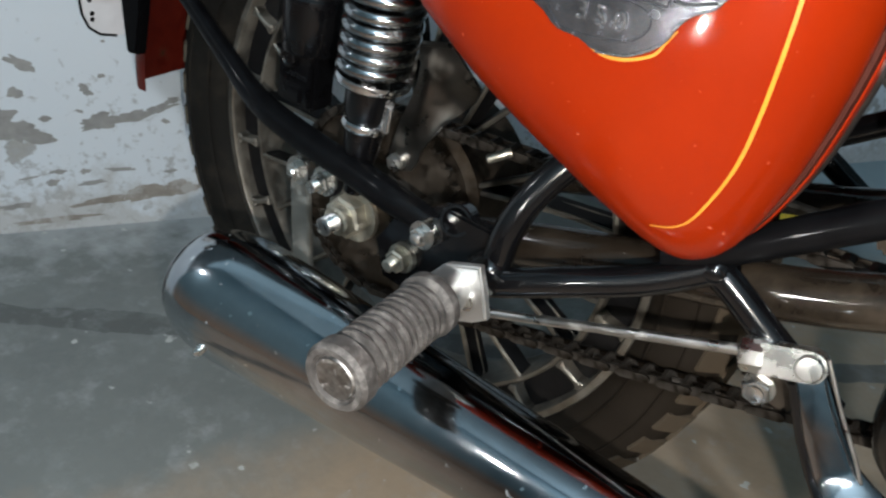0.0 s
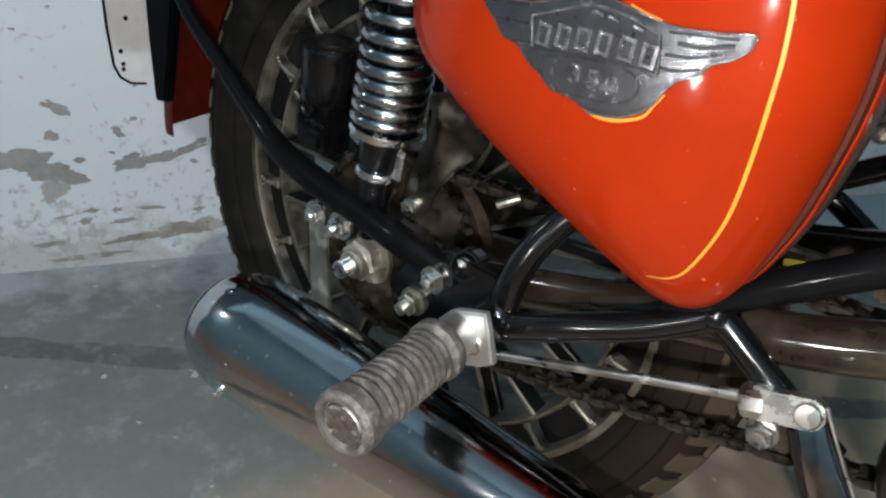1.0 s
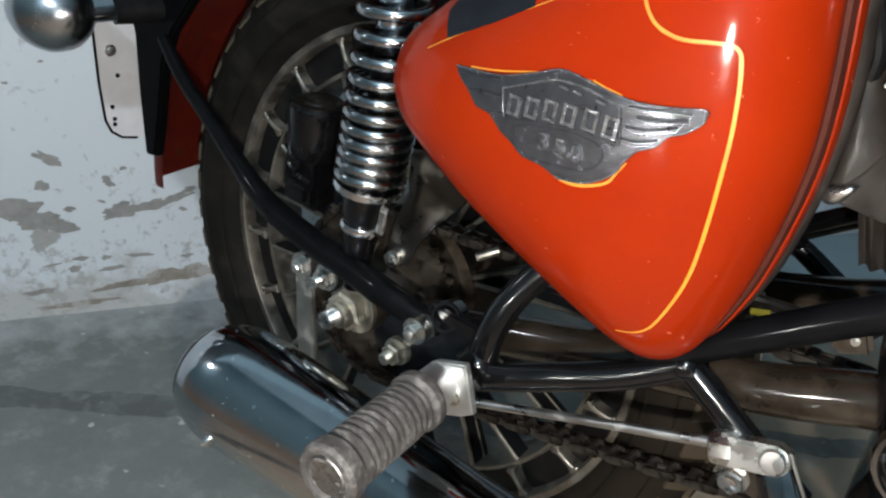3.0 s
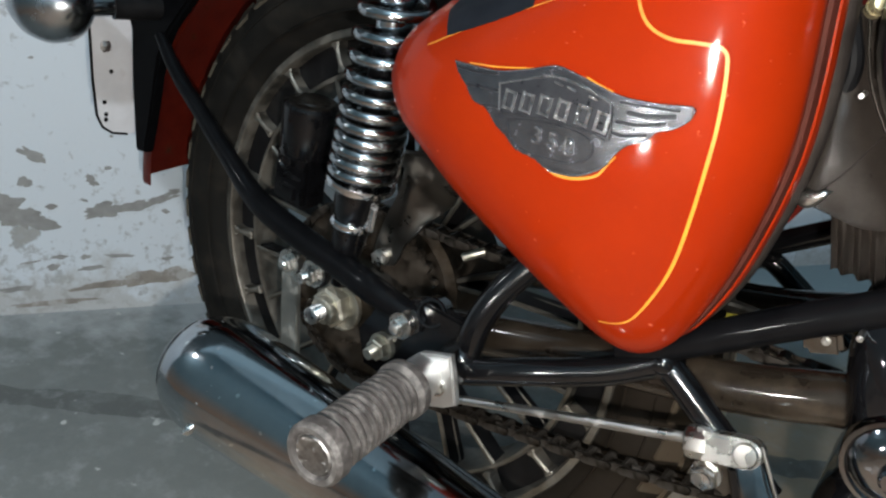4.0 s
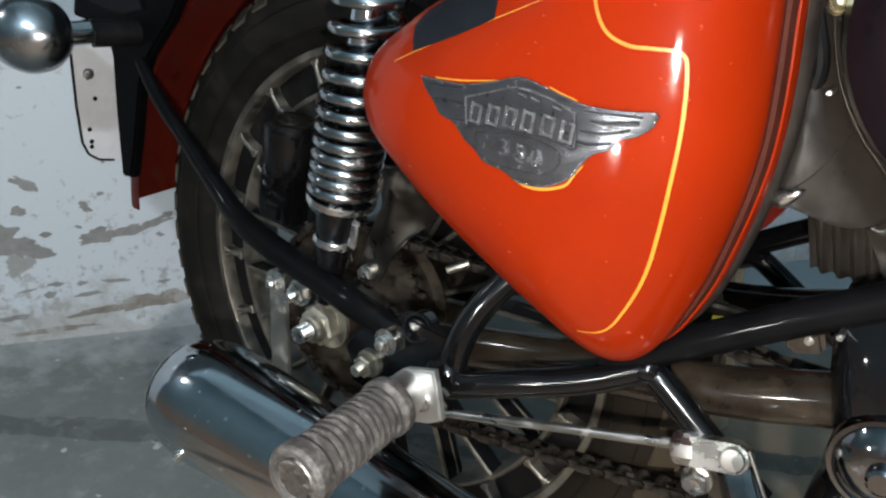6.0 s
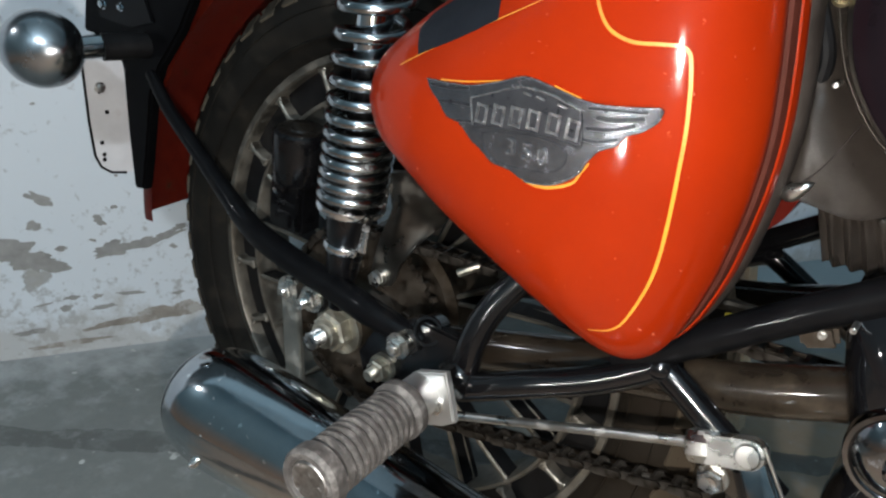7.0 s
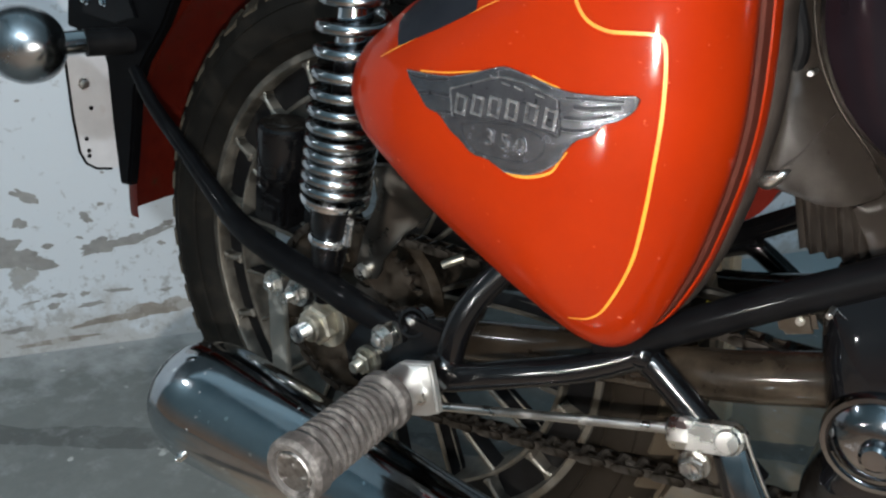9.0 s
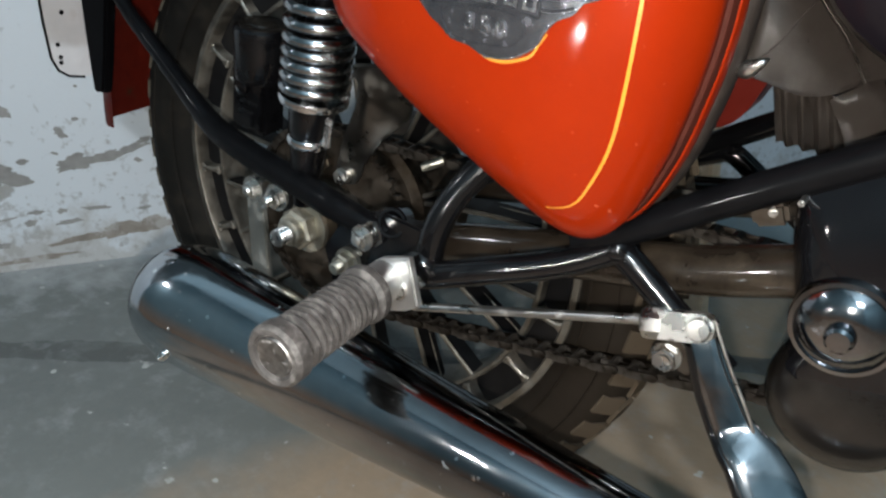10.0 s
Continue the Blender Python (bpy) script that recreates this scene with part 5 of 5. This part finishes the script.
# number plate bracket behind the mudguard: pale enamelled strip and black holder
PB = Matrix.Translation((-0.375, -0.090, 0.458)) @ Matrix.Rotation(radians(85), 4, "Z")
bm = bmesh.new()
outl = [(-0.024, 0.067), (-0.0245, 0.0), (-0.0225, -0.040), (-0.017, -0.054), (-0.006, -0.0625), (0.012, -0.066), (0.034, -0.066), (0.034, 0.067)]
plate(bm, outl, -0.0015, 0.0015, 0.0006)
bm.transform(PB)
bracket = part("number_plate_bracket", bm, ENAMEL, bike, "pale rounded steel plate bracket")
bm = bmesh.new()
sweep(bm, [PB @ V(x, -0.001, z) for x, z in outl[:6]], 0.0016, 8)
part("rolled_edge", bm, MATT_BLACK, bracket, "dark rolled edge")
bolt("bracket_screw", PB @ V(-0.008, -0.0015, 0.036), 0.0048, ZINC, 0.003, parent=bracket, axis=PB.to_3x3() @ V(0, -1, 0), washer=1.3)
for x, z in ((-0.003, 0.008), (-0.012, -0.040), (-0.0125, -0.046), (-0.013, -0.026)):
    bm = bmesh.new()
    lathe(bm, PB @ V(x, -0.0012, z), PB.to_3x3() @ V(0, -1, 0), [(0, 0.0026), (0.0006, 0.0026), (0.0006, 0.0016)], 12)
    part("hole", bm, MATT_BLACK, bracket, "small dark hole")
bm = bmesh.new()
plate(bm, [(-0.366, 0.660), (-0.130, 0.660), (-0.182, 0.625), (-0.222, 0.570), (-0.262, 0.530), (-0.281, 0.500), (-0.300, 0.430), (-0.313, 0.388), (-0.331, 0.386), (-0.331, 0.455), (-0.328, 0.520), (-0.336, 0.548), (-0.396, 0.554)], -0.096, -0.082, 0.003)
holder = part("plate_holder", bm, HOLDER_BLACK, bike, "black plastic plate holder")

bolt("holder_bolt", (-0.346, -0.097, 0.586), 0.0042, CHROME, 0.004, parent=holder, washer=1.3)
bolt("holder_bolt", (-0.314, -0.097, 0.5855), 0.0032, CHROME, 0.003, parent=holder, washer=1.3)
bm = bmesh.new()
plate(bm, [(-0.350, 0.600), (-0.275, 0.606), (-0.262, 0.575), (-0.300, 0.566), (-0.356, 0.572)], -0.0985, -0.095, 0.001)
part("mounting_flap", bm, SATIN_BLACK, holder)

# bits between wheel and shock absorber
CU = V(0.12, -0.04, 1).normalized()
bm = bmesh.new()
block(bm, pose(-0.0830, -0.080, 0.4250, 0, 7, 0), (0.044, 0.030, 0.054), 0.004)
caliper = part("brake_caliper", bm, GLOSS_PLASTIC, bike, "black block with raised marks beside the wheel")
bm = bmesh.new()
lathe(bm, (-0.0755, -0.080, 0.4490), CU, [(0, 0.020), (0.001, 0.0255), (0.003, 0.0265), (0.044, 0.0265), (0.048, 0.0258), (0.050, 0.0235)], 40)
canister = part("canister", bm, GLOSS_PLASTIC, caliper, "round gloss black canister")
bm = bmesh.new()
lathe(bm, V(-0.0755, -0.080, 0.4490) + CU * 0.0495, CU, [(0, 0.0225), (0.0015, 0.0225), (0.002, 0.0215), (0.0012, 0.0150), (0.0012, 0.0120), (0.0022, 0.0110), (0.0022, 0)], 32)
part("lid", bm, DUSTY_ENAMEL, canister, "dusty black lid")
for x, z, w_, h_ in ((-0.078, 0.4270, 0.026, 0.003), (-0.084, 0.4120, 0.020, 0.014), (-0.064, 0.4220, 0.004, 0.040)):
    bm = bmesh.new()
    block(bm, pose(x, -0.0960, z, 0, 7, 0), (w_, 0.005, h_), 0.0012)
    part("raised_mark", bm, GLOSS_PLASTIC, caliper)
bm = bmesh.new()
lathe(bm, (-0.0860, -0.094, 0.4420), OUT, [(0, 0.0080), (0.005, 0.0080), (0.006, 0.0065), (0.004, 0.0050), (0.004, 0.0025), (0.006, 0.0015), (0.006, 0)], 20)
part("plug", bm, GLOSS_PLASTIC, caliper, "round black plug")
# folded bracket: a dark face and a bent flange
bm, rows = bmesh.new(), []
for z, x0, x1, x2, x3, bend in ((0.4840, 0.036, 0.049, 0.061, 0.073, 0.001), (0.4740, 0.047, 0.055, 0.068, 0.084, 0.001), (0.4610, 0.045, 0.057, 0.070, 0.095, 0.002), (0.4530, 0.043, 0.058, 0.072, 0.098, 0.008), (0.4390, 0.037, 0.058, 0.072, 0.090, 0.015), (0.4270, 0.032, 0.057, 0.069, 0.077, 0.014),
                                (0.4180, 0.029, 0.052, 0.062, 0.069, 0.007), (0.4070, 0.026, 0.044, 0.055, 0.062, 0.001), (0.3960, 0.023, 0.036, 0.047, 0.054, 0.0), (0.3830, 0.020, 0.030, 0.040, 0.050, 0.0), (0.3750, 0.024, 0.030, 0.038, 0.044, 0.0)):
    tip = 0.12 * (x3 - x0)
    rows.append([bm.verts.new(q) for q in ((x0, -0.088, z - tip), ((x0 + x1) / 2, -0.0892, z - tip / 2), (x1, -0.089, z), (x2, -0.089 + bend, z + tip / 3), (x3, -0.088 + bend, z + tip))])
back = [[bm.verts.new(v.co + V(0, 0.003, 0)) for v in row] for row in rows]
for grid in (rows, back):
    for a, b in zip(grid, grid[1:]):
        for k in range(4):
            bm.faces.new((a[k], a[k + 1], b[k + 1], b[k]))
rim = [(r[0], q[0]) for r, q in zip(rows, back)] + [(a, b) for a, b in zip(rows[-1][1:], back[-1][1:])] + [(r[-1], q[-1]) for r, q in zip(rows[-2::-1], back[-2::-1])] + [(a, b) for a, b in zip(rows[0][3:0:-1], back[0][3:0:-1])]
for (a, b), (c, d) in zip(rim, rim[1:] + rim[:1]):
    bm.faces.new((a, b, d, c))
part("chain_guard_bracket", bm, BRACKET_STEEL, bike, "folded dull grey-brown chain guard bracket", 60)
part("top_flange", tube([V(0.034, -0.088, 0.4805), V(0.050, -0.0885, 0.4845), V(0.074, -0.088, 0.4885)], 0.0022, 8, 6), BRACKET_STEEL, bpy.data.objects["chain_guard_bracket"])
bm = sweep(bmesh.new(), [V(0.131, -0.079, 0.4200), V(0.119, -0.090, 0.4140), V(0.1178, -0.0912, 0.4133)], [0.0036, 0.0036, 0.0026], 12)
part("lever_stub", bm, PASSIVATED, bike, "bright worn lever end")

YELLOW_PLASTIC = surface("yellow_plastic", (0.45, 0.33, 0.03), (0.55, 0.42, 0.05), 0.45, 0, 60, 0.05)
BRASS = surface("pale_brass", (0.62, 0.52, 0.30), (0.75, 0.66, 0.42), 0.3, 0.8, 90, 0.1)
SATIN = surface("satin_purple_black", (0.0045, 0.0036, 0.0052), (0.0064, 0.0052, 0.0074), 0.35, 0, 40, 0.02, coat=0.25, spec=0.15)
# dusty plastic sheet, its pleated skirt, and the dark air box ahead of the cover
LEFT = spline([V(0.3535, -0.1150, 0.5410), V(0.3540, -0.1120, 0.5600), V(0.3530, -0.1060, 0.5830), V(0.3500, -0.0970, 0.6150), V(0.3440, -0.0880, 0.6520)], 8)
RIGHT = spline([V(0.4165, -0.0880, 0.5430), V(0.4015, -0.0900, 0.5650), V(0.3835, -0.0900, 0.5840), V(0.3660, -0.0890, 0.6120), V(0.3540, -0.0850, 0.6480)], 8)
bm, rows = bmesh.new(), []
for a, b in zip(LEFT, RIGHT):
    row = []
    for k in range(15):
        u = k / 14
        p = a.lerp(b, u)
        p.z -= 0.010 * math.sin(math.pi * u ** 1.5) * max(0.0, 1 - (p.z - 0.54) / 0.03)  # the lower edge sags
        p.y -= 0.0040 * math.sin(math.pi * u) + (0.0014 + 0.0022 * min(max((p.z - 0.575) / 0.04, 0), 1)) * noise.noise(p * 46) - 0.007 * max(0.0, 1 - u / 0.12) ** 2
        row.append(bm.verts.new(p))
    rows.append(row)
for a, b in zip(rows, rows[1:]):
    for k in range(14):
        bm.faces.new((a[k], a[k + 1], b[k + 1], b[k]))
bmesh.ops.solidify(bm, geom=bm.faces[:], thickness=0.002)
splash = part("splash_sheet", bm, SHEET, bike, "creased dusty brown plastic splash sheet", 60)
part("rolled_edge", tube([q + V(0, -0.001, 0) for q in RIGHT[::8]], 0.0009, 8, 6), GUARD, splash, "worn pale rolled edge")
part("crease", tube([V(0.3580, -0.1165, 0.5470), V(0.3700, -0.1100, 0.5600), V(0.3820, -0.0955, 0.5840)], 0.0005, 6, 6), EDGING, splash, "pale raised crease")
# its outer face turns back beside the air box, and a flap hangs from the lower corner
for name, line, over in (("side_flap", RIGHT, V(0.034, 0.024, 0.006)), ("hanging_flap", [V(0.4010, -0.0880, 0.5300), V(0.4060, -0.0885, 0.5345), V(0.4120, -0.0885, 0.5390), V(0.4165, -0.0885, 0.5435), V(0.4240, -0.0840, 0.5460)], V(0.026, 0.012, -0.046))):
    bm, rows = bmesh.new(), []
    for a in line:
        row = []
        for k in range(7):
            p = a + over * (k / 6)
            p.y += 0.0014 * noise.noise(p * 60)
            row.append(bm.verts.new(p))
        rows.append(row)
    for a, b in zip(rows, rows[1:]):
        for k in range(6):
            bm.faces.new((a[k], a[k + 1], b[k + 1], b[k]))
    bmesh.ops.solidify(bm, geom=bm.faces[:], thickness=0.0018)
    part(name, bm, SHEET, splash, smooth=60)
# the highlight on the sheet's rolled corner, built as a bright piece
bm = bmesh.new()
lathe(bm, (0.3560, -0.1150, 0.5425), V(0.7, -0.2, 0.55), [(-0.003, 0.0), (-0.002, 0.0030), (0.001, 0.0048), (0.005, 0.0050), (0.012, 0.0028), (0.018, 0.0)], 18)
part("corner_highlight", bm, BRIGHT_ZINC, splash, "pale zinc piece in place of the rolled corner's highlight")
bm, rows = bmesh.new(), []
for k in range(41):
    u = k / 40
    q = V(0.368 + 0.060 * u, -0.092 + 0.018 * u, 0.5380 - 0.022 * u ** 2)
    fold = 0.0038 * math.sin(2 * math.pi * 6.5 * u) + 0.0015 * noise.noise(V(u * 9, 0, 0))
    rows.append([bm.verts.new(q + V(0.010 * h, fold * (0.3 + h) + 0.006 * h, -0.040 * h)) for h in (0, 0.25, 0.5, 0.75, 1.0)])
for a, b in zip(rows, rows[1:]):
    for k in range(4):
        bm.faces.new((a[k], a[k + 1], b[k + 1], b[k]))
bmesh.ops.solidify(bm, geom=bm.faces[:], thickness=0.0015)
part("skirt", bm, SHEET, splash, "pleated dark rubber skirt under the sheet", 60)
bm = bmesh.new()
lathe(bm, (0.4685, -0.06, 0.655), OUT, [(0.0, 0.105), (0.05, 0.105), (0.075, 0.098), (0.092, 0.075), (0.098, 0.04), (0.1, 0)], 48)
part("air_box", bm, SATIN, bike, "dark rounded air filter box")

# brass cable ends and a clip bolt above the sheet
for x, z, r in ((0.3445, 0.6500, 0.0045), (0.3570, 0.6480, 0.0055)):
    bm = bmesh.new()
    lathe(bm, (x, -0.092, z), V(0.35, -1, 0.35), [(0, r), (0.006, r), (0.007, r * 0.8), (0.010, r * 0.8), (0.012, r * 0.55), (0.012, 0)], 14)
    part("cable_end", bm, BRASS, bike, "pale brass cable end")
bm = tube([V(0.336, -0.088, 0.668), V(0.349, -0.094, 0.640), V(0.3575, -0.096, 0.615), V(0.352, -0.094, 0.585)], 0.0045, 10, 8)
part("cable", bm, MATT_BLACK, bike, "black sheathed cable")
bolt("clip_bolt", (0.3665, -0.1060, 0.6045), 0.0014, ZINC, 0.002, washer=1.1)
# wiring and a lug under the side cover, seen between it and the frame
part("wiring_sheath", tube([V(0.270, -0.020, 0.416), V(0.296, -0.028, 0.424), V(0.318, -0.026, 0.427), V(0.345, -0.010, 0.420)], 0.0048, 10, 6), GRIME, bike, "dusty grey wiring sheath")
part("yellow_sleeve", tube([V(0.318, -0.034, 0.421), V(0.331, -0.034, 0.424)], 0.0026, 10), YELLOW_PLASTIC, bike, "small yellow plastic sleeve")
bm = bmesh.new()
block(bm, pose(0.389, -0.105, 0.460, 0, -20, 0), (0.022, 0.008, 0.015), 0.003)
part("engine_lug", bm, GRIME, bike, "rusty brown engine lug")
bolt("lug_screw", (0.391, -0.109, 0.463), 0.0022, BRIGHT_ZINC, 0.002, washer=1.2)

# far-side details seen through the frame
shell("far_side_cover", SHADED_RED, [(0.3, 0.1), (0.955, 0.1), (0.955, 0.15), (0.3, 0.16)], bike, "red side cover on the far side")

# pale wooden plank leaning behind the machine
POST = surface("pale_bare_wood", (0.66, 0.59, 0.47), (0.80, 0.73, 0.60), 0.8, 0, 30, 0.3, dirt=(0.42, 0.35, 0.26), dirt_at=(0.5, 0.75), dirt_scale=12)
foot, top = V(0.2304, 0.5022, 0.0), V(0.2480, 0.2200, 0.4420)
lean = (top - foot).normalized()
side = lean.cross(V(0.4, 0.9, 0.2)).normalized()
m = Matrix((side, lean.cross(side), lean)).transposed().to_4x4()
bm = bmesh.new()
block(bm, Matrix.Translation((foot + top) / 2 + V(0, 0, 0.006)) @ m, (0.046, 0.018, (top - foot).length), 0.002)
tagged(part("plank", bm, POST), "pale bare wooden plank leaning on the cement floor", "plank")
